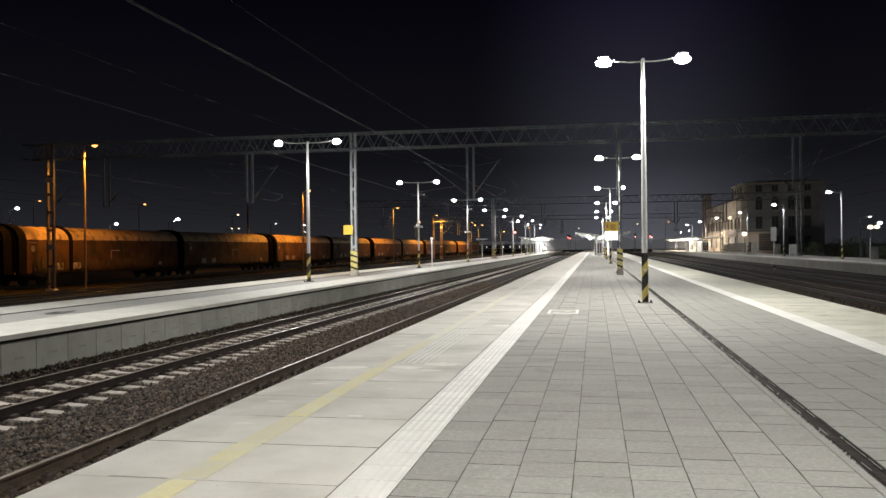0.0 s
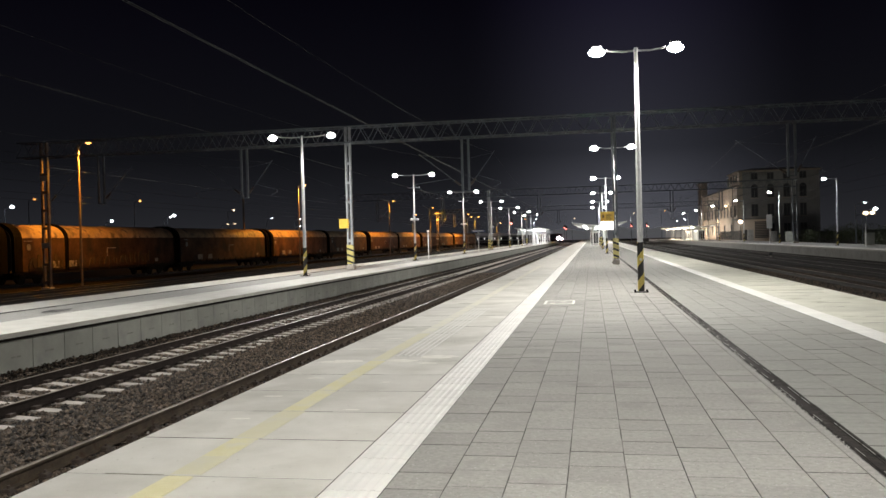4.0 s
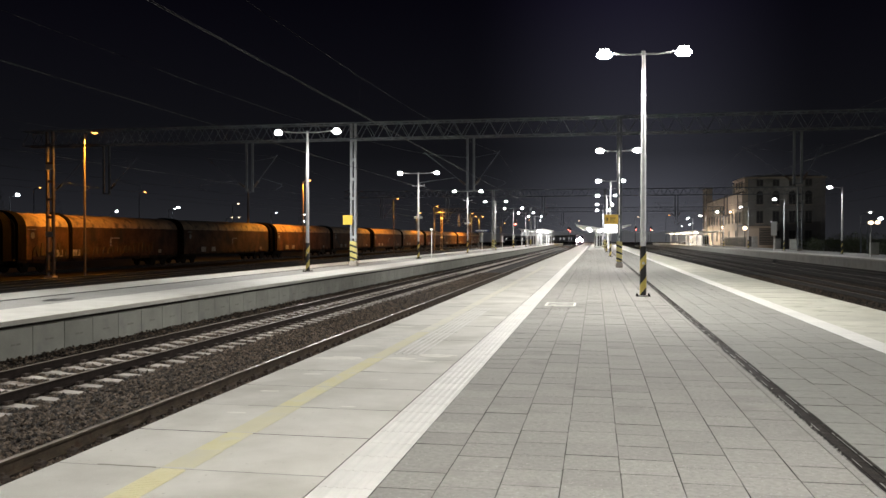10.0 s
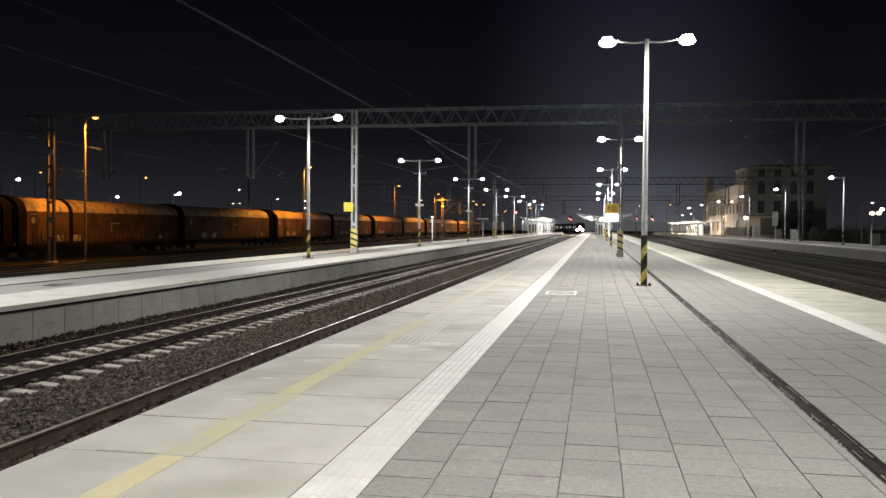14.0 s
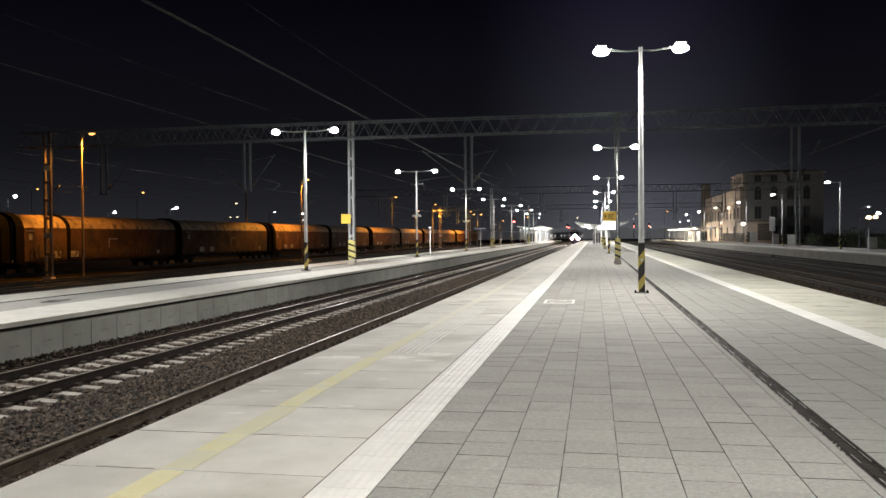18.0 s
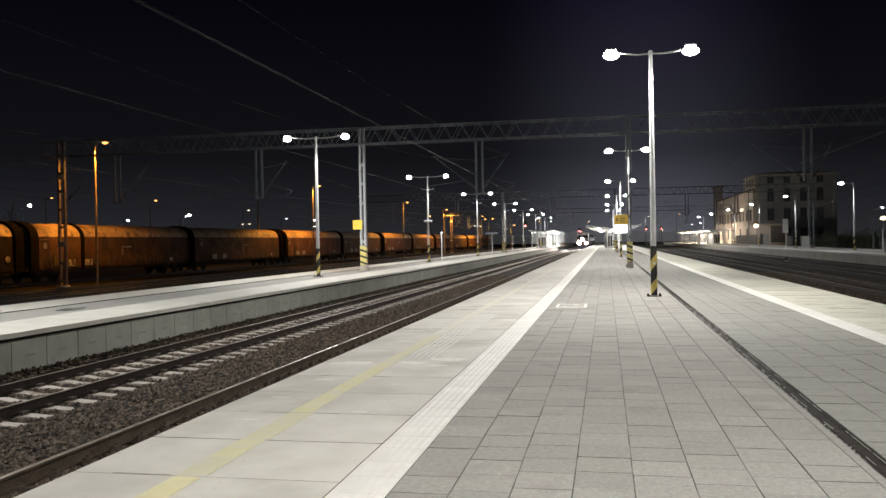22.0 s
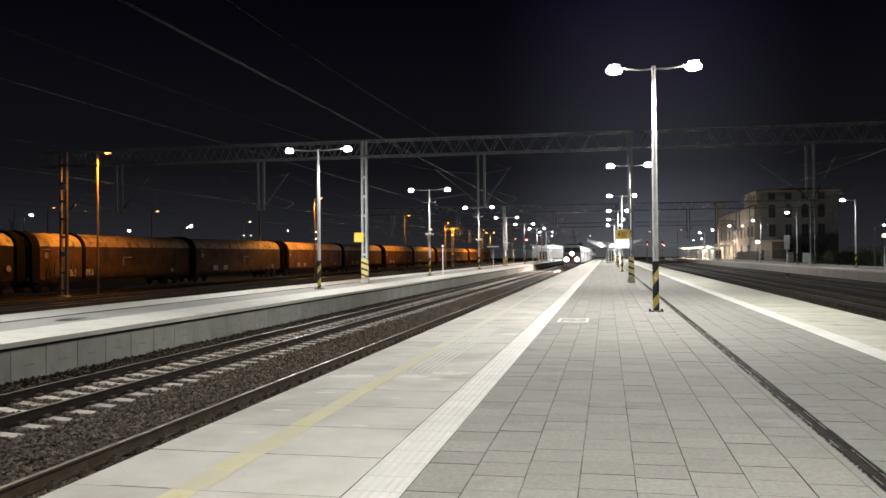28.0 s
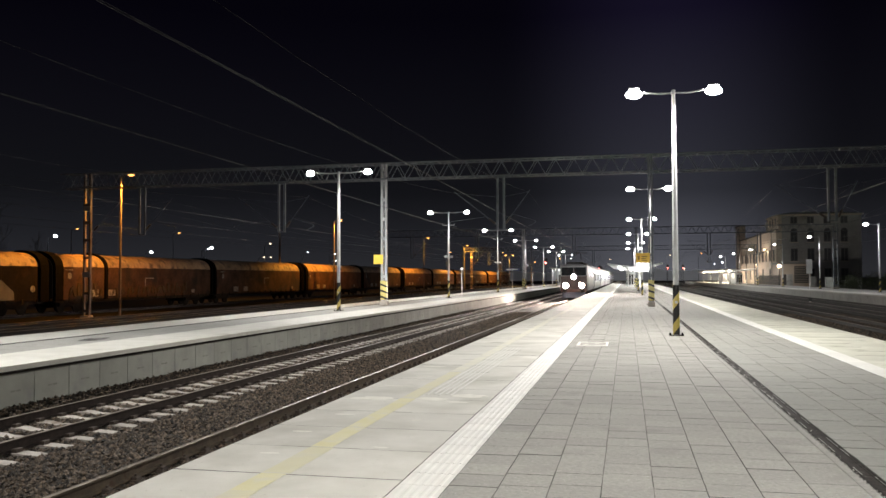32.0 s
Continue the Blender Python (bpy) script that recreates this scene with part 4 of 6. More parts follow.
    for y, z, w, h in ((-L + 1.3, 3.05, 0.8, 0.07), (L * 0.05, 2.45, 1.3, 0.07), (L * 0.05 - 0.6, 2.1, 0.08, 0.6), (-L * 0.62, 1.35, 1.0, 0.5), (-L * 0.42, 1.35, 0.9, 0.45), (L * 0.7, 1.3, 0.5, 0.3)):
        bm = bmesh.new()
        box(bm, 1.53, 1.545, y - w / 2, y + w / 2, z - h / 2, z + h / 2)
        part("stencil_mark", bm, M_MARK, t, "worn pale stencil bar")
    if torn:
        bm = bmesh.new()
        vs = [bm.verts.new(p) for p in ((1.56, -6.0, 1.05), (1.56, L - 3.0, 1.05), (1.57, L - 3.1, 1.6), (1.58, L - 4.2, 2.35), (1.58, L - 5.2, 2.5), (1.57, -6.0, 2.6))]
        vb = [bm.verts.new(v.co - Vector((0.03, 0, 0))) for v in vs]
        bm.faces.new(vs)
        bm.faces.new(vb[::-1])
        for i in range(6):
            bm.faces.new((vs[i], vs[(i + 1) % 6], vb[(i + 1) % 6], vb[i]))
        part("loose_flap", bm, M_TARPGREY, t, "loose pale grey tarpaulin flap")
    return t


WAG_L = 22.9
w1 = wagon(WAG_L, "covered freight wagon with a faded brown tarpaulin hood")
w0 = wagon(WAG_L, "covered freight wagon with a torn pale tarpaulin side", torn=True, south=0.35, north=0.75)
w2 = wagon(WAG_L, "covered freight wagon with a grimy brown tarpaulin hood", south=0.35, north=0.75, mid=False)
w3 = wagon(WAG_L, "covered freight wagon with a plain brown tarpaulin hood", mid=False)
w0.matrix_basis = pose(-40.0, 49.9 - WAG_L / 2, RAIL_Z)
for i in range(10):
    m = pose(-40.0, 49.9 + WAG_L * (i + 0.5), RAIL_Z)
    if i < 3:
        (w1, w2, w3)[i].matrix_basis = m
    else:
        copy_thing((w3, w2)[i % 2 == 1], m)
copy_thing(w3, pose(-40.0, 49.9 - WAG_L * 1.5, RAIL_Z))
# sprayed strokes on the lower side of one wagon, and the second round plate
M_SPRAY = surf("dull_spray_paint", (0.034, 0.024, 0.016), (0.070, 0.049, 0.033), 3, 0.9, 0.1, spec=0.08, stain=((0.06, 0.045, 0.03), 3, 0.50))
rs = random.Random(11)
sy = -9.6
while sy < 6.5:
    if not -5.6 < sy < -4.9:
        hgt, wid, lean = rs.uniform(0.45, 0.95), rs.uniform(0.08, 0.30), rs.uniform(-0.25, 0.25)
        z0 = 1.12 + rs.uniform(0, 0.15)
        bm = bmesh.new()
        ring = [(sy, z0), (sy + wid, z0 + rs.uniform(-0.05, 0.05)), (sy + wid * rs.uniform(0.8, 1.5) + lean * 0.5, z0 + hgt * 0.5), (sy + wid + lean, z0 + hgt), (sy + lean, z0 + hgt * rs.uniform(0.85, 1)), (sy + lean * 0.5 - 0.04, z0 + hgt * 0.45)]
        outer = [bm.verts.new((1.56, y, z)) for y, z in ring]
        inner = [bm.verts.new((1.50, y, z)) for y, z in ring]
        bm.faces.new(outer)
        for i in range(6):
            bm.faces.new((outer[i], inner[i], inner[(i + 1) % 6], outer[(i + 1) % 6]))
        part("spray_stroke", bm, M_SPRAY, w1, "dull pale sprayed stroke")
    sy += rs.uniform(0.35, 0.75)
bm = bmesh.new()
tube(bm, (1.545, 9.6, 1.75), (1.562, 9.6, 1.75), 0.22, 0.22, 20)
part("round_plate", bm, M_MARK, w0, "small round pale plate")


# ---------------------------------------------------------------- canopies
def canopy(name, x0, x1, y0, y1, edge, mid, label, lamp, warm, bays, enclosure=None):
    """A butterfly roof on steel columns with light strips under it."""
    t = empty(name, pose(0, 0, 0), label, "platform canopy")
    cx = (x0 + x1) / 2
    bm = bmesh.new()
    sweep(bm, [(x0 - cx, edge), (-0.6, mid), (0.6, mid), (x1 - cx, edge), (x1 - cx, edge + 0.16), (0.6, mid + 0.22), (-0.6, mid + 0.22), (x0 - cx, edge + 0.16)], [(cx, y0, 0, 0), (cx, y1, 0, 0)])
    part("roof", bm, M_CANOPY, t, "white metal roof with raised edges")
    n = bays
    for i in range(n):
        y = y0 + 2.0 + (y1 - y0 - 4.0) * i / (n - 1)
        for o in (-1.1, 1.1):
            bm = bmesh.new()
            tube(bm, (cx + o, y, 0), (cx + o, y, mid + 0.05), 0.10, 0.10, 12)
            part("column", bm, M_CANOPY, t)
        for s in (-1, 1):
            bm = bmesh.new()
            w = abs((x0 if s < 0 else x1) - cx)
            a, b = Vector((cx + s * 0.6, y, mid - 0.03)), Vector((cx + s * (w - 0.2), y, edge - 0.03))
            tube(bm, a, b, 0.07, 0.05, 8)
            part("rafter", bm, M_CANOPY, t)
    for s in (-0.55, 0.55):
        w = (x1 - x0) / 2
        xx = cx + s * w
        zz = mid + (edge - mid) * (abs(s) * w - 0.6) / (w - 0.6) - 0.06
        for i in range(n - 1):
            y = y0 + 2.0 + (y1 - y0 - 4.0) * (i + 0.5) / (n - 1)
            bm = bmesh.new()
            box(bm, xx - 0.22, xx + 0.22, y - 1.6, y + 1.6, zz - 0.06, zz, bevel=0.01)
            part("light_strip", bm, warm, t, "glowing light strip")
    if enclosure:
        for ex0, ex1, ey0, ey1, h in enclosure:
            bm = bmesh.new()
            box(bm, ex0, ex1, ey0, ey1, 0, h, bevel=0.02)
            e_ = part("shelter_wall", bm, M_CANOPY, t, "white shelter wall")
            for k in range(3):
                bm = bmesh.new()
                xx = ex0 + (ex1 - ex0) * (0.08 + 0.3 * k)
                box(bm, xx, xx + (ex1 - ex0) * 0.24, ey0 - 0.04, ey0 - 0.003, 0.35, h - 0.35)
                part("glass_panel", bm, M_PANE, e_)
    for k in range(n - 1):
        d = bpy.data.lights.new("lamp_light", "POINT")
        d.energy, d.color, d.shadow_soft_size = lamp[0], lamp[1], 0.4
        new("lamp_light", d).location = (cx + 0.2, y0 + 2 + (y1 - y0 - 4) * (k + 0.5) / (n - 1), mid - 0.75)
    return t


M_STRIPLIT = glow("canopy_light_strip", (1.0, 0.98, 0.94), 40)
M_STRIPWARM = glow("warm_canopy_light_strip", (1.0, 0.88, 0.70), 40)
canopy("platform_canopy", -3.2, 5.75, 141, 215, 3.82, 3.22, "white butterfly canopy over the island platform, lit from below", (2200, LED_COLOR), M_STRIPLIT, 6, ((-0.2, 1.2, 148, 156, 2.5), (0.4, 2.1, 175, 186, 2.6)))
canopy("platform_canopy", -16.9, -11.7, 186, 240, 3.75, 3.35, "white canopy with glazed shelter on the second platform, brightly lit", (650, (0.95, 0.98, 1.0)), M_STRIPLIT, 6, ((-15.4, -13.2, 192, 197, 2.6), (-15.4, -13.2, 206, 212, 2.6)))
canopy("platform_canopy", 22.4, 28.0, 196, 282, 3.35, 2.95, "low canopy on the third platform in warm light", (1500, (1.0, 0.83, 0.64)), M_STRIPWARM, 6, ((24.4, 26.0, 202, 212, 2.5), (24.4, 26.0, 228, 238, 2.5)))
for y in (196.0, 207.0, 218.0, 229.0, 240.0):
    for x in (-11.75, -16.85):
        bm = bmesh.new()
        tube(bm, (x, y - 2, 0), (x, y - 2, 3.7), 0.07, 0.07, 10)
        mesh_thing("canopy_column", bm, M_CANOPY, "slim white steel column at the canopy edge", "column", "canopy columns")


# ---------------------------------------------------------------- station buildings
def window(parent, x, y, z, w, h, lit=None):
    """A recessed casement in a wall that faces the camera (-y)."""
    bm = bmesh.new()
    box(bm, x - w / 2 - 0.1, x - w / 2, y - 0.08, y + 0.12, z - 0.1, z + h + 0.1)
    box(bm, x + w / 2, x + w / 2 + 0.1, y - 0.08, y + 0.12, z - 0.1, z + h + 0.1)
    box(bm, x - w / 2, x + w / 2, y - 0.08, y + 0.12, z + h, z + h + 0.1)
    box(bm, x - w / 2, x + w / 2, y - 0.12, y + 0.12, z - 0.12, z)
    box(bm, x - 0.04, x + 0.04, y - 0.05, y + 0.05, z, z + h)
    wn_ = part("window", bm, M_FRAME, parent)
    bm = bmesh.new()
    box(bm, x - w / 2, x + w / 2, y - 0.02, y + 0.01, z, z + h)
    part("pane", bm, lit or M_PANE, wn_)


def side_window(parent, x, y, z, w, h):
    """A recessed casement in a wall that faces the tracks (-x)."""
    bm = bmesh.new()
    for y0, y1, z0, z1 in ((y - w / 2 - 0.1, y - w / 2, z - 0.1, z + h + 0.1), (y + w / 2, y + w / 2 + 0.1, z - 0.1, z + h + 0.1), (y - w / 2, y + w / 2, z + h, z + h + 0.1), (y - w / 2, y + w / 2, z - 0.12, z), (y - 0.04, y + 0.04, z, z + h)):
        box(bm, x - 0.10, x + 0.1, y0, y1, z0, z1)
    q = part("window", bm, M_FRAME, parent)
    bm = bmesh.new()
    box(bm, x - 0.04, x + 0.05, y - w / 2, y + w / 2, z, z + h)
    part("pane", bm, M_PANE, q)


# tall block: long front to the south, short flank to the tracks
HX, HY = 31.45, 187.4
house = empty("station_house", pose(0, 0, 0), "tall grey rendered station house with rows of dark windows", "building")
bm = bmesh.new()
box(bm, HX, 47.6, HY, 200.7, -1.0, 14.6)
part("wall", bm, M_GREYHOUSE, house, "grey stained render")
bm = bmesh.new()
box(bm, HX - 0.03, HX - 0.002, HY + 0.02, 200.68, 11.7, 14.58)
part("flank_wall", bm, M_CREAM, house, "cream render on the flank")
bm = bmesh.new()
box(bm, HX - 0.45, 48.0, HY - 0.45, 201.1, 14.6, 14.78)
box(bm, HX - 0.25, 47.8, HY - 0.25, 200.9, 14.45, 14.6)
part("cornice", bm, M_CREAM, house, "pale projecting cornice")
bm = bmesh.new()
vs = [bm.verts.new(p) for p in ((HX - 0.3, HY - 0.3, 14.78), (47.9, HY - 0.3, 14.78), (47.9, 201.0, 14.78), (HX - 0.3, 201.0, 14.78), (HX + 4.0, 194.0, 15.7), (44.0, 194.0, 15.7))]
for q in ((0, 1, 5, 4), (1, 2, 5), (2, 3, 4, 5), (3, 0, 4), (3, 2, 1, 0)):
    bm.faces.new([vs[i] for i in q])
part("roof", bm, M_ROOF, house, "low dark hipped roof")
for k in range(4):
    wx = 34.5 + 3.27 * k
    for z, h in ((12.85, 1.35), (9.0, 2.15), (5.0, 2.5), (1.0, 2.3)):
        window(house, wx, HY - 0.02, z, 1.25, h)
    bm = bmesh.new()
    tube(bm, (wx, HY - 0.10, 11.15), (wx, HY + 0.02, 11.15), 0.66, 0.66, 20)
    part("window_arch", bm, M_PANE, house)
    for z in (8.78, 4.78):
        bm = bmesh.new()
        box(bm, wx - 0.85, wx + 0.85, HY - 0.22, HY - 0.002, z, z + 0.10)
        part("sill", bm, M_CREAM, house)
for z in (4.2, 8.2, 12.3):
    bm = bmesh.new()
    box(bm, HX - 0.08, 47.7, HY - 0.12, HY - 0.002, z, z + 0.24)
    part("string_course", bm, M_GREYHOUSE, house)
for x in (HX, 47.0):
    bm = bmesh.new()
    box(bm, x - 0.04, x + 0.62, HY - 0.09, HY - 0.003, -1.0, 14.44)
    part("corner_pilaster", bm, M_CREAM if x == HX else M_GREYHOUSE, house)
for z in (12.7,):
    for y in (190.6, 194.0, 197.4):
        side_window(house, HX - 0.03, y, z, 1.1, 1.35)

# lower wing along the third platform, same wall line
wing = empty("station_wing", pose(0, 0, 0), "long cream rendered station wing lit by warm lamps", "building")
bm = bmesh.new()
box(bm, 30.95, HX - 0.01, HY + 0.3, 200.9, -1.0, 11.5)
box(bm, 30.95, 42.0, 200.9, 243.0, -1.0, 11.5)
part("wall", bm, M_CREAM, wing, "cream render")
bm = bmesh.new()
box(bm, 30.55, HX - 0.04, HY, 200.9, 11.5, 11.7)
box(bm, 30.55, 42.4, 200.9, 243.3, 11.5, 11.7)
part("roof_edge", bm, M_ROOF, wing, "dark projecting eaves")
for k in range(11):
    y = 190.4 + 4.9 * k
    for z, h in ((1.0, 2.3), (5.1, 2.2)):
        if k % 2 or z > 3:
            side_window(wing, 30.95, y, z, 1.05, h)
    bm = bmesh.new()
    tube(bm, (30.86, y + 2.45, -0.9), (30.86, y + 2.45, 11.4), 0.06, 0.06, 8)
    if k % 4 == 0:
        part("downpipe", bm, M_FENCE, wing)
    else:
        bm.free()
bm = bmesh.new()
box(bm, 30.83, 30.95, HY + 0.3, 243.0, 4.1, 4.35)
part("string_course", bm, M_CREAM, wing)
bm = bmesh.new()
box(bm, 31.6, 32.4, 203.5, 204.6, 11.7, 14.1, bevel=0.03)
box(bm, 31.52, 32.48, 203.42, 204.68, 14.1, 14.25)
part("chimney", bm, M_GREYHOUSE, wing)
# stair tower at the far end of the wing
tower = empty("stair_tower", pose(0, 0, 0), "narrow cream stair tower with tall dark window strips", "building")
bm = bmesh.new()
box(bm, 30.7, 32.2, 243.4, 252.0, -1.0, 15.6)
part("wall", bm, M_CREAM, tower)
bm = bmesh.new()
box(bm, 30.4, 32.5, 243.1, 252.3, 15.6, 15.9)
part("roof", bm, M_ROOF, tower)
for y in (244.6, 249.6):
    bm = bmesh.new()
    box(bm, 30.62, 30.72, y - 0.6, y + 0.6, 3.0, 15.0)
    part("window_strip", bm, M_PANE, tower, "tall dark glazed strip")

annex = empty("station_annex", pose(0, 0, 0), "low pale annex with a flat roof and a slatted shutter", "building")
bm = bmesh.new()
box(bm, 29.75, 35.6, 177.0, 185.0, -1, 4.15)
part("wall", bm, M_CREAM, annex)
bm = bmesh.new()
box(bm, 29.45, 35.9, 176.6, 185.3, 4.15, 4.42)
part("roof", bm, M_FRAME, annex, "flat roof with a pale edge")
bm = bmesh.new()
box(bm, 30.5, 31.5, 176.93, 177.02, 0.0, 2.1)
part("door", bm, M_FENCE, annex, "dark steel door")
for i in range(10):
    bm = bmesh.new()
    box(bm, 32.5, 35.3, 176.90, 176.99, 0.4 + 0.34 * i, 0.4 + 0.34 * i + 0.26)
    part("shutter_slat", bm, M_FENCE, annex)


def wall_lamp(m, label, lens, watt, color, r=0.35, post=False):
    t = empty("wall_lamp", m, label, "lamp")
    bm = bmesh.new()
    box(bm, -0.12, 0.12, 0.0, 0.3, -0.1, 0.1, bevel=0.02)
    if post:
        box(bm, -0.07, 0.07, 0.1, 0.24, -m.translation.z - 0.05, -0.1)
    part("bracket", bm, M_FENCE, t)
    bm = bmesh.new()
    ellipsoid(bm, (0, -0.1, -0.2), r, r * 0.7, r * 0.8, 12, 8)
    part("globe", bm, lens, t, "glowing globe")
    p = m.translation
    d = bpy.data.lights.new("lamp_light", "POINT")
    d.energy, d.color, d.shadow_soft_size = watt, color, 0.2
    new("lamp_light", d).location = m @ Vector((0, -0.1 - r - 0.3, -0.5))


M_WARMLAMP = glow("warm_globe", (1.0, 0.76, 0.50), 4)
wall_lamp(pose(28.9, 172, 3.9), "bright warm globe lamp on a short post", M_WARMLAMP, 150, (1.0, 0.78, 0.55), 0.45, True)
wall_lamp(pose(30.64, 200.5, 7.9, 0, 0, -90), "small warm lamp on the cream wing", M_WARMLAMP, 220, (1.0, 0.78, 0.55), 0.35)
wall_lamp(pose(30.64, 213, 4.6, 0, 0, -90), "small warm lamp on the cream wing", M_WARMLAMP, 520, (1.0, 0.78, 0.55), 0.3)

fence = empty("fence", pose(0, 0, 0), "dark steel bar fence behind the third platform", "fence")
for rail_z in (0.35, 1.75):
    bm = bmesh.new()
    box(bm, 29.18, 29.22, 172.5, 200, rail_z, rail_z + 0.06)
    part("fence_rail", bm, M_FENCE, fence)
bm = bmesh.new()
box(bm, -0.03, 0.03, -0.03, 0.03, 0, 1.95)
post_me = data_of("fence_post", bm, M_FENCE)
bm = bmesh.new()
box(bm, -0.012, 0.012, -0.02, 0.02, 0.1, 1.9)
bar_me = data_of("fence_bar", bm, M_FENCE)
for i in range(12):
    piece("fence_post", post_me, fence, 29.2, 172.5 + 2.5 * i, 0)
for i in range(108):
    piece("fence_bar", bar_me, fence, 29.2, 172.7 + 0.25 * i, 0)


# ---------------------------------------------------------------- small station clutter
def cabinet(m, w, h, mat, label):
    t = empty("equipment_cabinet", m, label, "cabinet", "equipment cabinets")
    bm = bmesh.new()
    box(bm, -w / 2, w / 2, -0.25, 0.25, 0.08, h, bevel=0.015)
    part("body", bm, mat, t)
    bm = bmesh.new()
    box(bm, -w / 2 + 0.05, w / 2 - 0.05, -0.275, -0.25, 0.15, h - 0.06, bevel=0.006)
    part("door", bm, mat, t)
    bm = bmesh.new()
    box(bm, -w / 2 - 0.04, w / 2 + 0.04, -0.3, 0.3, h, h + 0.05)
    part("lid", bm, mat, t)
    bm = bmesh.new()
    box(bm, -w / 2, w / 2, -0.25, 0.25, 0, 0.08)
    part("plinth", bm, M_SLEEPER, t)


cabinet(pose(28.6, 160, 0), 1.0, 2.0, M_WALLC, "pale grey equipment cabinet by the fence")
cabinet(pose(28.3, 139, 0), 0.9, 1.6, M_WALLC, "pale grey equipment cabinet by the fence")
cabinet(pose(28.3, 128, 0), 1.2, 1.5, M_WALL, "grey equipment cabinet by the fence")
cabinet(pose(27.5, 90, 0), 0.8, 1.2, M_WALL, "grey equipment cabinet on the third platform")


def signal(m, height, label, lens, heads=1):
    t = empty("railway_signal", m, label, "railway signal", "railway signals")
    bm = bmesh.new()
    tube(bm, (0, 0, 0), (0, 0, height), 0.07, 0.07, 10)
    part("post", bm, M_MAST, t)
    bm = bmesh.new()
    box(bm, -0.32, 0.32, -0.1, 0.1, height - 0.9, height + 0.5, bevel=0.05)
    hd = part("head", bm, M_SIGNB, t)
    for i in range(heads):
        bm = bmesh.new()
        tube(bm, (0, -0.10, height - 0.5 + 0.55 * i), (0, -0.16, height - 0.5 + 0.55 * i), 0.15, 0.13, 14)
        part("lens", bm, lens, hd, "glowing red lens")


signal(pose(-7.9, 268, -1), 5.6, "railway signal showing a red light", M_RED)
signal(pose(-9.5, 300, -1), 6.3, "railway signal showing a red light", M_RED)
signal(pose(12.1, 262, -1), 5.9, "railway signal showing a red light", M_RED)
signal(pose(16.6, 262, -1), 5.9, "railway signal showing a red light", M_RED)
signal(pose(-15.6, 165, 0), 5.0, "railway signal showing a red light", M_RED)


def bench(m):
    t = empty("platform_bench", m, "dark metal platform bench with slatted seat", "bench", "platform benches")
    for k in range(4):
        bm = bmesh.new()
        box(bm, -0.9, 0.9, -0.25 + 0.13 * k, -0.15 + 0.13 * k, 0.44, 0.47)
        part("seat_slat", bm, M_FENCE, t)
    for k in range(3):
        bm = bmesh.new()
        box(bm, -0.9, 0.9, 0.27, 0.30, 0.55 + 0.13 * k, 0.65 + 0.13 * k)
        part("back_slat", bm, M_FENCE, t)
    for s in (-0.75, 0.75):
        bm = bmesh.new()
        box(bm, s - 0.03, s + 0.03, -0.22, 0.28, 0, 0.44)
        box(bm, s - 0.03, s + 0.03, 0.24, 0.28, 0.44, 0.95)
        part("leg", bm, M_FENCE, t)


# ---------------------------------------------------------------- distance: yard lights, trees, skyline
def far_lamp(place, height, lens, r, label, watt=0, color=(1, 1, 1)):
    t = empty("street_lamp", pose(*place), label, "street lamp", "distant street lamps")
    bm = bmesh.new()
    tube(bm, (0, 0, 0), (0, 0, height), 0.09, 0.06, 8)
    run(bm, [(0, 0, height), (0.9, 0, height + 0.25)], 0.05, 6)
    part("pole", bm, M_MAST, t)
    bm = bmesh.new()
    box(bm, 0.75, 1.45, -0.15, 0.15, height + 0.28, height + 0.36)
    h = part("luminaire", bm, M_HOUSING, t)
    bm = bmesh.new()
    ellipsoid(bm, (1.1, 0, height + 0.26), r * 0.62, r * 0.55, r * 0.42, 16, 10)
    part("lens", bm, lens, h, "glowing lens")
    if watt:
        spot((place[0] + 1.1, place[1], place[2] + height - 0.5), watt, color, 165, 0.2)


def at_angle(deg, dist):
    """A ground point deg degrees to the west of the track line."""
    return (-dist * math.sin(radians(deg)), dist * math.cos(radians(deg)), -1.0)


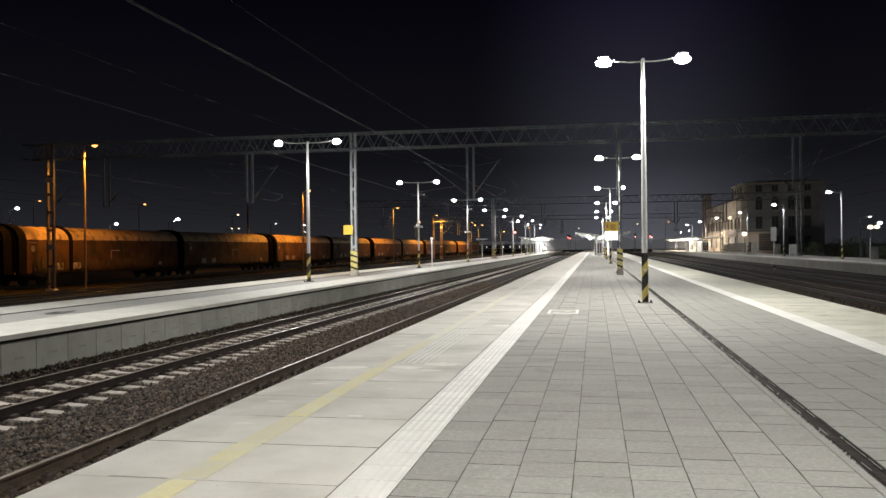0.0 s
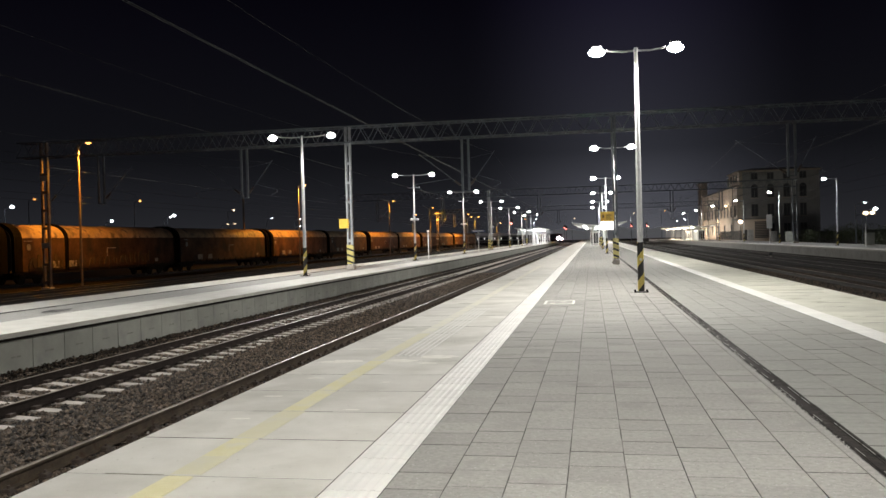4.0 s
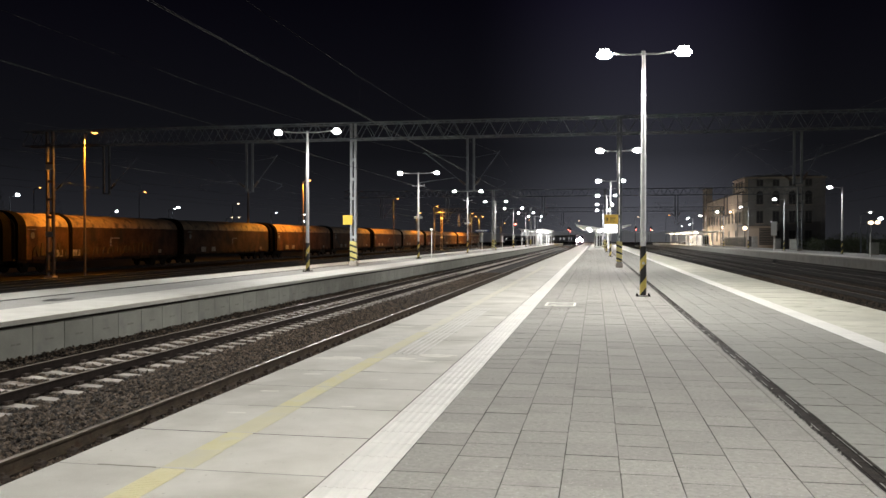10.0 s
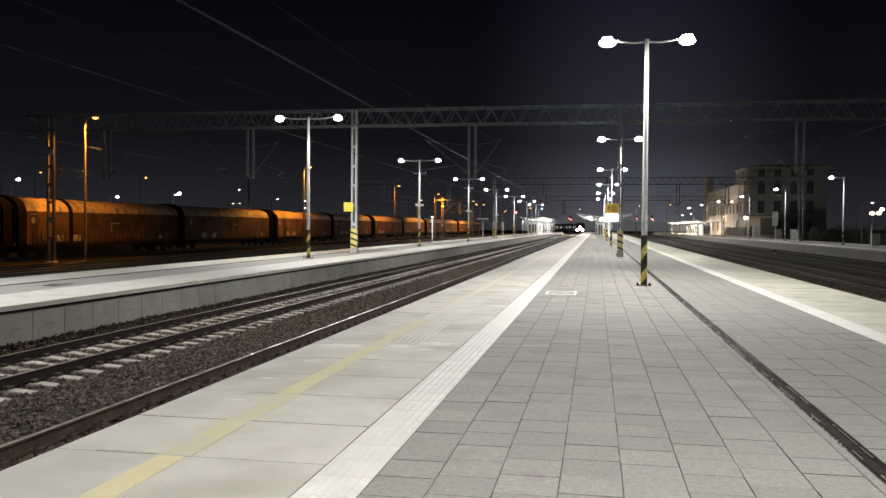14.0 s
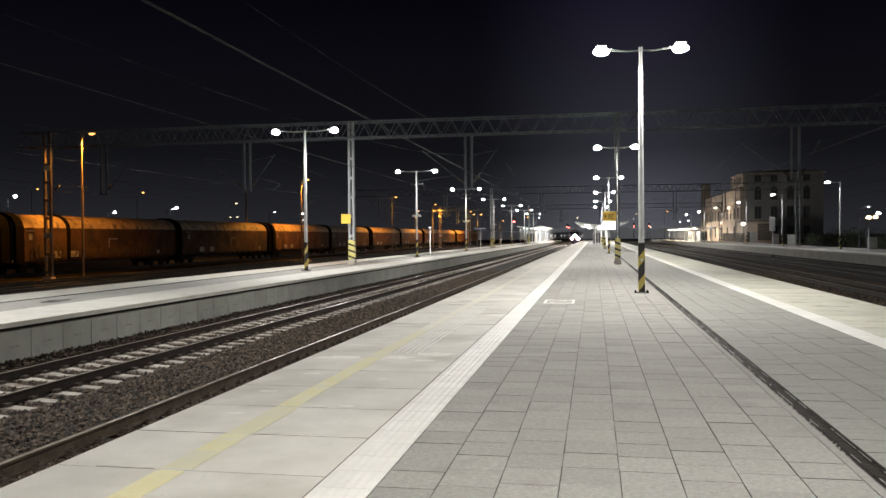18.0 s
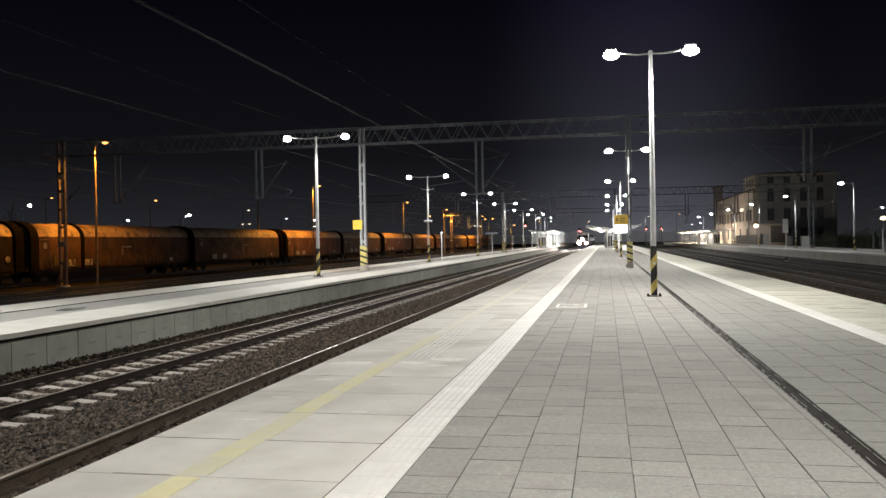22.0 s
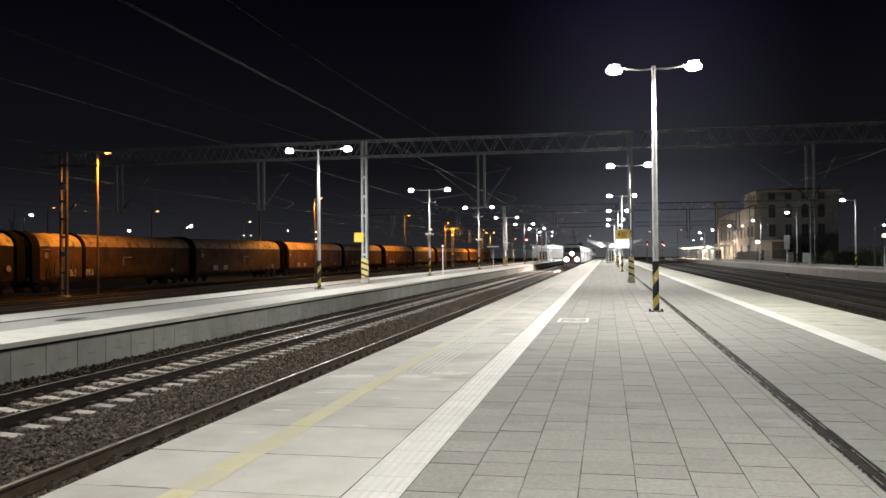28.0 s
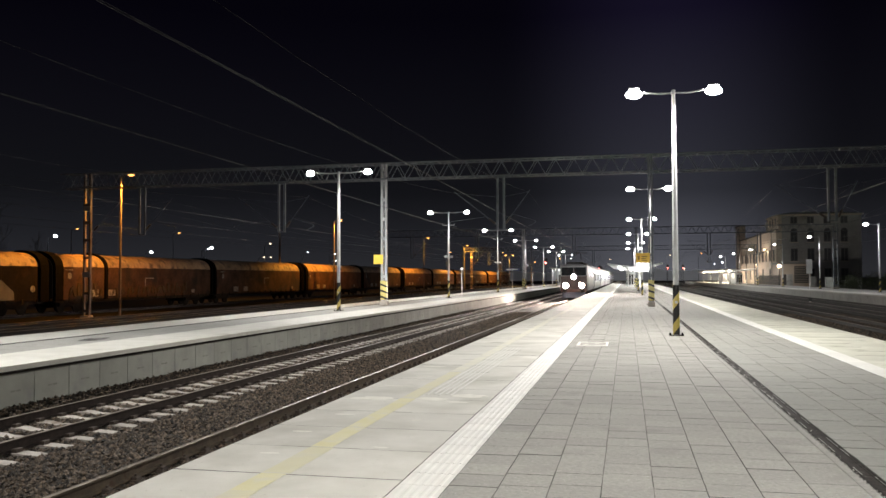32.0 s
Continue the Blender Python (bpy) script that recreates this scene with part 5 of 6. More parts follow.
for deg, dist, h, lens, r in (
        (37.83, 118, 7.88, M_LEDFAR, 0.4), (36.51, 150, 10.64, M_SOD, 0.26), (32.14, 140, 6.62, M_LEDFAR, 0.36), (30.40, 150, 10.24, M_SOD, 0.34), (28.59, 150, 7.51, M_LEDFAR, 0.24), (28.37, 140, 7.36, M_LEDFAR, 0.4),
        (24.55, 150, 8.5, M_WARMLAMP, 0.3), (24.95, 150, 6.12, M_WARMLAMP, 0.24), (24.51, 150, 6.13, M_WARMLAMP, 0.24), (22.04, 160, 7.27, M_LEDFAR, 0.16), (20.17, 170, 7.27, M_LEDFAR, 0.26), (20.17, 170, 5.9, M_LEDFAR, 0.2),
        (12.2, 230, 9.5, M_SOD, 0.32), (8.4, 235, 8.6, M_SOD, 0.36), (7.9, 235, 8.6, M_SOD, 0.36),
        (6.4, 250, 7.0, M_SOD, 0.3), (5.6, 270, 6.6, M_LEDFAR, 0.3), (4.7, 260, 8.2, M_SOD, 0.3), (3.9, 300, 9.0, M_LEDFAR, 0.3),
        (1.3, 330, 9.4, M_WARMLAMP, 0.34), (-0.6, 330, 10.0, M_LEDFAR, 0.35), (-1.0, 340, 10.2, M_LEDFAR, 0.35), (-2.6, 300, 10.0, M_WARMLAMP, 0.3),
        (-3.5, 300, 5.2, M_WARMLAMP, 0.40), (-4.6, 300, 10.5, M_SOD, 0.32), (-5.4, 310, 7.0, M_LEDFAR, 0.3), (-5.9, 290, 7.2, M_LEDFAR, 0.3)):
    lit = 3500 if dist > 225 and deg > -3 else 0
    far_lamp(at_angle(deg, dist), h, lens, r, "distant lit street lamp on a thin pole", lit, SODIUM_COLOR if lens is M_SOD else LED_COLOR)
for deg, dist, h, lens, r in ((-16.26, 112, 4.27, M_WARMLAMP, 0.55), (-16.62, 112, 4.3, M_WARMLAMP, 0.5), (-16.8, 114, 4.8, M_LEDFAR, 0.42), (-16.25, 114, 5.6, M_LEDFAR, 0.2)):
    far_lamp(at_angle(deg, dist), h, lens, r, "lit lamp in the street beyond the third platform")


def orange_portal(m):
    """A lit portal post with a short lattice arm in the yard."""
    t = empty("yard_portal", m, "orange-lit lattice portal arm in the freight yard", "signal portal")
    bm = bmesh.new()
    box(bm, -0.15, 0.15, -0.15, 0.15, 0, 9.6, bevel=0.03)
    part("post", bm, M_OLDMAST, t)
    for z in (8.7, 9.6):
        bm = bmesh.new()
        box(bm, 0.2, 7.6, -0.1, 0.1, z - 0.08, z + 0.08)
        part("arm_chord", bm, M_OLDMAST, t)
    for i in range(7):
        bm = bmesh.new()
        tube(bm, (0.4 + i, 0, 8.7), (0.9 + i, 0, 9.6), 0.06, 0.06, 6)
        tube(bm, (0.9 + i, 0, 9.6), (1.4 + i, 0, 8.7), 0.06, 0.06, 6)
        part("brace", bm, M_OLDMAST, t)


orange_portal(pose(-36.9, 190.5, -1.0))


def bare_tree(m, height, seed):
    """A leafless tree: tapered trunk, limbs and many twigs."""
    rng = random.Random(seed)
    t = empty("bare_tree", m, "dark leafless tree behind the freight yard", "tree", "trees behind the yard")
    bm = bmesh.new()
    tube(bm, (0, 0, 0), (0.12, 0, height * 0.5), 0.15, 0.09, 8)
    tube(bm, (0.12, 0, height * 0.5), (0.35, 0.1, height), 0.09, 0.02, 6)
    part("trunk", bm, M_BARK, t)
    bm = bmesh.new()

    def grow(p, d, ln, r, depth):
        q = p + d * ln
        tube(bm, p, q, r, r * 0.55, 5, caps=False)
        if depth:
            for _ in range(3):
                dd = (d + Vector((rng.uniform(-0.8, 0.8), rng.uniform(-0.8, 0.8), rng.uniform(-0.1, 0.6)))).normalized()
                grow(p + d * ln * rng.uniform(0.5, 1.0), dd, ln * rng.uniform(0.45, 0.7), r * 0.5, depth - 1)
    for k in range(9):
        a = k * 2.4
        z = height * (0.32 + 0.06 * k)
        grow(Vector((0.05, 0, z)), Vector((math.cos(a), math.sin(a), 1.7)).normalized(), height * 0.17 * (1.1 - 0.06 * k), 0.035, 3)
    part("crown", bm, M_BARK, t)
    return t


trees = [bare_tree(pose(-62, 72, -1), 11, 1), bare_tree(pose(-71, 82, -1), 9, 2)]
for i, (deg, dist) in enumerate(((43, 98), (38.5, 122), (35.5, 150))):
    x, y, z = at_angle(deg, dist)
    copy_thing(trees[i % 2], pose(x, y, z, 0, 0, 47 * i))


def bush(m, w, h, seed, label):
    """A low shrub: stems and many small leaves in uneven clumps."""
    rng = random.Random(seed)
    t = empty("shrub", m, label, "shrub", "shrubs behind the third platform")
    cl = []
    for k in range(9):
        bm = bmesh.new()
        a, q = rng.uniform(0, 6.28), rng.uniform(0.1, 0.8)
        c = Vector((w * q * math.cos(a), w * 0.6 * q * math.sin(a), h * rng.uniform(0.35, 0.85)))
        tube(bm, (0.1 * c.x, 0.1 * c.y, 0), c, 0.05, 0.015, 5, caps=False)
        part("stem", bm, M_BARK, t)
        cl.append(c)
    bm = bmesh.new()
    for c in cl:
        for _ in range(90):
            d = Vector((rng.gauss(0, 1), rng.gauss(0, 1), rng.gauss(0, 0.8)))
            p = c + d.normalized() * w * 0.38 * rng.random() ** 0.5
            p.z = max(0.1, p.z)
            q = Euler((rng.uniform(0, 6), rng.uniform(0, 6), rng.uniform(0, 6))).to_matrix()
            s = rng.uniform(0.06, 0.14)
            bm.faces.new([bm.verts.new(p + q @ Vector(v) * s) for v in ((-1, 0, 0), (0, -0.5, 0.1), (1, 0, 0), (0, 0.5, 0.1))])
    part("leaves", bm, M_BUSH, t)
    return t


shrubs = [bush(pose(31.5, 98, -0.9), 2.4, 2.6, 1, "dark leafy shrub behind the fence"), bush(pose(33.0, 112, -0.9), 3.0, 3.4, 2, "tall dark leafy shrub behind the fence")]
rng = random.Random(9)
for i in range(12):
    copy_thing(shrubs[i % 2], pose(31.0 + rng.uniform(0, 7), 86 + 5.6 * i + rng.uniform(-2, 2), -0.9, 0, 0, rng.uniform(0, 360)))


# glowing sheets painted as night haze beyond the station end and beyond the yard
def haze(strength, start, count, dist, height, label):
    mat = glow("painted_night_haze", (0.92, 0.94, 1.0), strength)
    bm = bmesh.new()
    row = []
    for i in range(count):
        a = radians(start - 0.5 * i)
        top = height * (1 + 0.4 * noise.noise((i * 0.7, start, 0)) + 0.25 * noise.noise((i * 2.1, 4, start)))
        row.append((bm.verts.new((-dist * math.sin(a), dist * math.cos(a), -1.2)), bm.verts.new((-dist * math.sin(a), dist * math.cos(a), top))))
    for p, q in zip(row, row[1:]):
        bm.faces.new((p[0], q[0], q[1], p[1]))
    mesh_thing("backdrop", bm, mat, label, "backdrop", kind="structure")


haze(0.075, 5, 34, 660, 7, "glowing sheet painted as pale night haze over the distant town")
haze(0.024, 17, 25, 680, 6, "glowing sheet painted as dim night haze beyond the freight yard")


# ---------------------------------------------------------------- island platform
def slab_mesh(w, d, h, bev=0.006):
    bm = bmesh.new()
    vs = [bm.verts.new(p) for p in ((0, 0, -h), (w, 0, -h), (w, d, -h), (0, d, -h), (0, 0, -bev), (w, 0, -bev), (w, d, -bev), (0, d, -bev),
                                    (bev, bev, 0), (w - bev, bev, 0), (w - bev, d - bev, 0), (bev, d - bev, 0))]
    for q in ((0, 1, 5, 4), (1, 2, 6, 5), (2, 3, 7, 6), (3, 0, 4, 7), (4, 5, 9, 8), (5, 6, 10, 9), (6, 7, 11, 10), (7, 4, 8, 11), (8, 9, 10, 11)):
        f = bm.faces.new([vs[i] for i in q])
        f.material_index = 1 if min(q) < 4 else 0
    return bm


def tactile_mesh(w, d):
    """A tile with five long ribs."""
    bm = slab_mesh(w, d, 0.05, 0.004)
    for i in range(5):
        x = w * (0.10 + 0.175 * i)
        b = [bm.verts.new(p) for p in ((x, 0.002, 0), (x + 0.042, 0.002, 0), (x + 0.030, 0.002, 0.005), (x + 0.012, 0.002, 0.005), (x, d - 0.002, 0), (x + 0.042, d - 0.002, 0), (x + 0.030, d - 0.002, 0.005), (x + 0.012, d - 0.002, 0.005))]
        for q in ((0, 1, 2, 3), (1, 5, 6, 2), (2, 6, 7, 3), (3, 7, 4, 0), (4, 7, 6, 5)):
            bm.faces.new([b[i] for i in q])
    return bm


def grown(name, me, places, mat, parent, label=""):
    """Many copies of one small mesh joined into one, for the far stretch."""
    v = np.array([p.co[:] for p in me.vertices])
    f = [tuple(p.vertices) for p in me.polygons]
    pts = (v[None] + np.array(places)[:, None]).reshape(-1, 3)
    faces = [tuple(i + k * len(v) for i in q) for k in range(len(places)) for q in f]
    out = bpy.data.meshes.new(name)
    out.from_pydata(pts.tolist(), [], faces)
    out.materials.append(mat)
    if len(me.materials) > 1:
        out.materials.append(me.materials[1])
        out.polygons.foreach_set("material_index", [p.material_index for p in me.polygons] * len(places))
    ob = new(name, out)
    ob.parent = parent
    return tagged(ob, label, kind="stuff")


END = 330.0
plat = empty("island_platform", pose(0, 0, 0), "wide island platform of pale edge slabs and grey paving tiles", "platform", kind="structure")
bm = bmesh.new()
box(bm, EDGE_L + 0.08, EDGE_R - 0.08, -40, END, -1.2, -0.055)
part("platform_core", bm, M_JOINT, plat)
for x0, x1, top in ((-1.401, 1.764, -0.0085), (1.990, STRIP_R, -0.0028)):
    bm = bmesh.new()
    box(bm, x0, x1, -32, 120, -0.052, top - 0.002)
    part("joint_sand", bm, M_SAND, plat, "patchy sand and dirt in the joints")
bm = bmesh.new()
for s, x in ((1, EDGE_L), (-1, EDGE_R)):
    x0, x1 = sorted((x + s * 0.06, x + s * 0.14))
    box(bm, x0, x1, -40, END, -1.2, -0.16)
part("platform_wall", bm, M_WALL, plat)

# pale edge slabs on both sides, 1.1 m long
SL_W = STRIP_L - EDGE_L - 0.006
SLAB = data_of("edge_slab", slab_mesh(SL_W, 1.1 - 0.012, 0.15, 0.002), M_SLAB, M_JOINT)
SLABS = [SLAB] + [data_of("edge_slab", slab_mesh(SL_W, 1.1 - g_, 0.15, 0.002), M_SLAB, M_JOINT) for g_ in (0.007, 0.010, 0.015)]
near_y = [5.45 + 1.1 * k for k in range(-4, 60)]
for y in near_y:
    piece("edge_slab", SLABS[int(y * 7.3) % 4], plat, EDGE_L, y + 0.004 * noise.noise((y, 5, 1)), 0.0018 * noise.noise((y, 2, 1)), 0.0015 * noise.noise((y, 8, 1)))
SR_X = STRIP_R + 0.40
SR_W = EDGE_R - SR_X
SLABS_R = [data_of("edge_slab", slab_mesh(SR_W, 1.1 - g_, 0.15, 0.003), M_SLAB_MOSS, M_JOINT) for g_ in (0.007, 0.011, 0.018)]
SLAB_R = SLABS_R[1]
for k in range(-4, 60):
    piece("edge_slab", SLABS_R[k * 7 % 3], plat, SR_X + 0.006, 15.45 + 1.1 * k, 0.004 * noise.noise((k, 2, 8)), 0.0025 * noise.noise((k, 4, 4)))
grown("edge_slab_row", SLAB, [(EDGE_L, 5.45 + 1.1 * k, 0) for k in list(range(-36, -4)) + list(range(60, 290))], M_SLAB_FAR, plat)
grown("edge_slab_row", SLAB_R, [(SR_X + 0.006, 15.45 + 1.1 * k, 0) for k in list(range(-46, -4)) + list(range(60, 280))], M_SLAB_FAR, plat)

# white ribbed guidance bands
TACT = data_of("tactile_tile", tactile_mesh(0.39, 0.396), M_TACT, M_JOINT)
for k in range(-6, 80):
    piece("tactile_tile", TACT, plat, STRIP_L + 0.003, 5.6 + 0.4 * k, 0.002)
for k in range(0, 90):
    piece("tactile_tile", TACT, plat, STRIP_R + 0.006, 14.4 + 0.4 * k, 0.002)
grown("tactile_tile_row", TACT, [(STRIP_L + 0.003, 5.6 + 0.4 * k, 0.002) for k in list(range(-90, -6)) + list(range(80, 760))], M_TACT_FAR, plat)
grown("tactile_tile_row", TACT, [(STRIP_R + 0.006, 14.4 + 0.4 * k, 0.002) for k in list(range(-110, 0)) + list(range(90, 740))], M_TACT_FAR, plat)

# grey paving, columns 0.395 m wide, broken joints
TW = 0.395
rng = random.Random(3)


def worn_tile(w, d, jitter=0.0016, h=0.05, steps=4):
    """A tile whose edges are chipped a little out of line."""
    bm = bmesh.new()
    ring = []
    for (ax, ay), (bx, by) in zip(((0, 0), (w, 0), (w, d), (0, d)), ((w, 0), (w, d), (0, d), (0, 0))):
        for i in range(steps):
            u = (i + (rng.uniform(-0.3, 0.3) if i else 0)) / steps
            nx, ny = (by - ay), -(bx - ax)
            k = rng.uniform(-jitter, jitter * 0.6) / math.hypot(nx, ny)
            ring.append((ax + (bx - ax) * u + nx * k, ay + (by - ay) * u + ny * k))
    top = [bm.verts.new((x, y, 0)) for x, y in ring]
    low = [bm.verts.new((x, y, -h)) for x, y in ring]
    bm.faces.new(top)
    for i in range(len(ring)):
        f = bm.faces.new((top[i], low[i], low[(i + 1) % len(ring)], top[(i + 1) % len(ring)]))
        f.material_index = 1
    return bm


GAPS = (0.003, 0.0045, 0.006, 0.0095)
TILES = [data_of("paving_tile", worn_tile(TW - 0.0068, TW - GAPS[i % 4]), M_TILE, M_JOINT) for i in range(8)]
TILES_R = [data_of("paving_tile", worn_tile(0.4095 - 0.0058, TW - GAPS[i % 4]), M_TILE, M_JOINT) for i in range(4)]
far_tiles, far_right, count = [[] for _ in TILES], [[] for _ in TILES_R], 0
for c in range(13):
    x = -1.40 + TW * c if c < 8 else 1.992 + 0.4095 * (c - 8)
    off = rng.uniform(0, TW)
    k = 0
    while True:
        y = -32 + off + TW * k
        k += 1
        if y > END - 1:
            break
        z = rng.uniform(-0.0015, 0.0015)
        if c < 8 and 4.4 < y < 18.8 and count < 296:
            piece("paving_tile", rng.choice(TILES), plat, x + rng.uniform(-0.0015, 0.0015), y + rng.uniform(-0.0025, 0.0025), z)
            count += 1
        elif y < 120:
            rng.choice(far_tiles if c < 8 else far_right).append((x + rng.uniform(-0.0015, 0.0015), y + rng.uniform(-0.0025, 0.0025), z))
for me, places in zip(TILES + TILES_R, far_tiles + far_right):
    grown("paving_tile_row", me, places, M_TILE_NEW if me in TILES_R else M_TILE_FAR, plat)
bm = bmesh.new()
box(bm, -1.40, 1.76, 120, END, -0.05, -0.001)
box(bm, 1.99, STRIP_R, 120, END, -0.05, -0.001)
part("far_paving", bm, M_TILE, plat)

# worn yellow line and the grooved patch beside it
def ragged_strip(bm, x0, x1, y0, y1, z0, z1, wear):
    """A thin painted strip with frayed edges."""
    n_ = 14
    top = [[bm.verts.new((x + wear * (noise.noise((x * 9, y * 7, 1)) + 0.5 * noise.noise((x * 9, y * 31, 2))), y, z1)) for x in (x0, x1)] for y in [y0 + (y1 - y0) * i / n_ for i in range(n_ + 1)]]
    low = [[bm.verts.new((v.co.x, v.co.y, z0)) for v in p] for p in top]
    for i in range(n_):
        bm.faces.new((top[i][0], top[i][1], top[i + 1][1], top[i + 1][0]))
        bm.faces.new((low[i][0], top[i][0], top[i + 1][0], low[i + 1][0]))
        bm.faces.new((top[i][1], low[i][1], low[i + 1][1], top[i + 1][1]))


LINE_0, LINE_1 = -3.03, -2.82
M_YBRIGHT = surf("fresh_yellow_line", (0.63, 0.583, 0.345), (0.68, 0.64, 0.43), 4.0, 0.65, 0.1, stain=((0.61, 0.58, 0.42), 5.0, 0.56, 0.25))
M_FAINT = surf("faded_yellow_line", (0.57, 0.54, 0.37), (0.61, 0.585, 0.43), 2.0, 0.75, 0.05, stain=((0.56, 0.545, 0.46), 3.5, 0.50, 0.3))
M_TRACE = surf("traces_of_yellow_line", (0.60, 0.58, 0.47), (0.635, 0.62, 0.535), 2.0, 0.75, 0.05, stain=((0.56, 0.545, 0.495), 3.0, 0.50))
for y0, y1, wide, mat, text in ((-1.2, 5.44, 0.0, M_YBRIGHT, "bright yellow ribbed safety line on the edge slabs"),
                                (5.46, 5.95, 0.02, M_FAINT, "faded yellow safety line on the edge slabs"),
                                (5.95, 6.54, 0.01, M_YELLOW, "worn yellow safety line on the edge slabs"),
                                (6.56, 7.64, 0.03, M_FAINT, "faded yellow safety line on the edge slabs"),
                                (7.66, 8.74, 0.0, M_YELLOW, "worn yellow safety line on the edge slabs"),
                                (8.76, 10.98, -0.005, M_YELLOW, "worn yellow safety line on the edge slabs"),
                                (11.02, 14.2, -0.01, M_FAINT, "faded yellow safety line on the edge slabs"),
                                (14.3, 48.0, -0.01, M_TRACE, "almost worn-off yellow safety line on the edge slabs")):
    bm = bmesh.new()
    y = y0
    while y < y1 - 0.05:
        ye = min(y + 1.1, y1)
        ragged_strip(bm, LINE_0, LINE_1 + wide, y, ye - 0.004, -0.003, 0.0046, 0.004)
        y = ye
    mesh_thing("yellow_line", bm, mat, text, "floor marking", "yellow safety line", kind="structure")
bm = bmesh.new()
y = 3.2
while y < 5.40:
    box(bm, LINE_0 + 0.012, LINE_1 - 0.012, y, y + 0.018, 0.0046, 0.0066)
    y += 0.036
mesh_thing("line_ribs", bm, M_YBRIGHT, "small raised ribs across the yellow line", "floor marking", kind="structure")
bm = bmesh.new()
for i in range(5):
    x = -2.775 + 0.086 * i
    box(bm, x, x + 0.030, 11.35 + 0.1 * (i % 2), 19.4, -0.003, 0.0066)
mesh_thing("guidance_ribs", bm, M_RIBS, "pale raised guidance ribs on the edge slabs", "floor marking", kind="structure")
# scrubbed pale patches and scuffs on the edge slabs
def smear(cx, cy, w, d, turn=0.0, mat=None):
    bm = bmesh.new()
    n_ = 22
    ring = []
    for i in range(n_):
        a = 6.283 * i / n_
        r = 1 + 0.35 * noise.noise((cx + 1.6 * math.cos(a), cy + 1.6 * math.sin(a), 2.0)) + rng.uniform(-0.10, 0.10)
        x, y = w / 2 * r * math.cos(a), d / 2 * r * math.sin(a)
        ring.append((cx + x * math.cos(turn) - y * math.sin(turn), cy + x * math.sin(turn) + y * math.cos(turn)))
    up = [bm.verts.new((x, y, 0.0036)) for x, y in ring]
    dn = [bm.verts.new((x, y, 0.0005)) for x, y in ring]
    bm.faces.new(up)
    for i in range(n_):
        bm.faces.new((up[i], dn[i], dn[(i + 1) % n_], up[(i + 1) % n_]))
    if mat:
        return mesh_thing("damp_patch", bm, mat, "dark damp repair patch on the second platform", "floor marking", kind="structure")
    mesh_thing("floor_smear", bm, M_SMEAR, "pale scrubbed smear on the edge slabs", "floor marking", "floor smears", kind="structure")


def seam(x0, x1, y, w):
    """Dirt along the joint between two slabs."""
    bm = bmesh.new()
    n_ = 12
    rows = []
    for i in range(n_ + 1):
        x = x0 + (x1 - x0) * i / n_
        h = w * (0.55 + 0.5 * noise.noise((x * 5, y, 3)) + 0.25 * rng.random()) * (0.35 if i in (0, n_) else 1)
        rows.append([bm.verts.new((x, y - h / 2, 0.0032)), bm.verts.new((x, y + h / 2, 0.0032)), bm.verts.new((x, y - h / 2, 0.0)), bm.verts.new((x, y + h / 2, 0.0))])
    for a, b in zip(rows, rows[1:]):
        bm.faces.new((a[0], b[0], b[1], a[1]))
        bm.faces.new((a[2], b[2], b[0], a[0]))
        bm.faces.new((a[1], b[1], b[3], a[3]))
    mesh_thing("dirt_seam", bm, M_SEAM, "dark dirt along a joint of the edge slabs", "floor marking", "dirt seams", kind="structure")


for k in range(-1, 34):
    y = 15.44 + 1.1 * k
    if rng.random() < 0.35:
        continue
    a, b = sorted((rng.uniform(SR_X + 0.02, EDGE_R - 0.05), rng.uniform(SR_X + 0.02, EDGE_R - 0.05)))
    if b - a < 0.5:
        a, b = SR_X + 0.05, EDGE_R - 0.1
    seam(a, b, y, rng.uniform(0.03, 0.09))
for k in range(0, 22):
    y = 5.445 + 1.1 * k
    if rng.random() < 0.75:
        a = rng.uniform(EDGE_L + 0.05, STRIP_L - 0.8)
        seam(a, min(a + rng.uniform(0.25, 1.1), STRIP_L - 0.05), y, rng.uniform(0.012, 0.03))

smear(-3.42, 10.90, 0.62, 0.30)
smear(-2.62, 10.98, 0.46, 0.26)
smear(-2.15, 11.35, 0.50, 0.32)
smear(-2.20, 10.75, 0.30, 0.12)
for x, y, w, d in ((-3.45, 12.2, 0.42, 0.07), (-3.35, 9.55, 0.22, 0.05), (-2.35, 7.75, 0.16, 0.05), (-3.3, 7.3, 0.20, 0.05), (-3.3, 13.5, 0.3, 0.08), (-2.4, 9.3, 0.12, 0.04), (-3.5, 15.0, 0.4, 0.09), (-3.42, 8.4, 0.2, 0.05)):
    smear(x, y, w, d, 0.05)

# slot drain with damp mortar beside it
drain = empty("slot_drain", pose(0, 0, 0), "dark slot drain running along the paving", "drain", kind="structure")
bm = bmesh.new()
box(bm, 1.765, 1.828, -30, 120, -0.05, -0.003)
part("drain_kerb", bm, M_TILE_FAR, drain, "grey mortar strip")
bm = bmesh.new()
box(bm, 1.83, 1.985, -30, 120, -0.05, -0.012)
part("channel", bm, M_DAMP, drain, "damp stained channel")
bm = bmesh.new()
y = -30.0
while y < 47:
    w = 0.055 + 0.03 * noise.noise((0, y * 0.8, 4))
    box(bm, 1.90 - w * 0.9 + 0.03 * max(0, min(1, (y - 9) / 4)), 1.945, y, y + 0.49, -0.012, -0.006)
    box(bm, 1.955, 1.97, y, y + 0.49, -0.012, -0.006)
    y += 0.5
part("grating", bm, M_DRAIN, drain, "grimy iron slotted grating")
bm = bmesh.new()
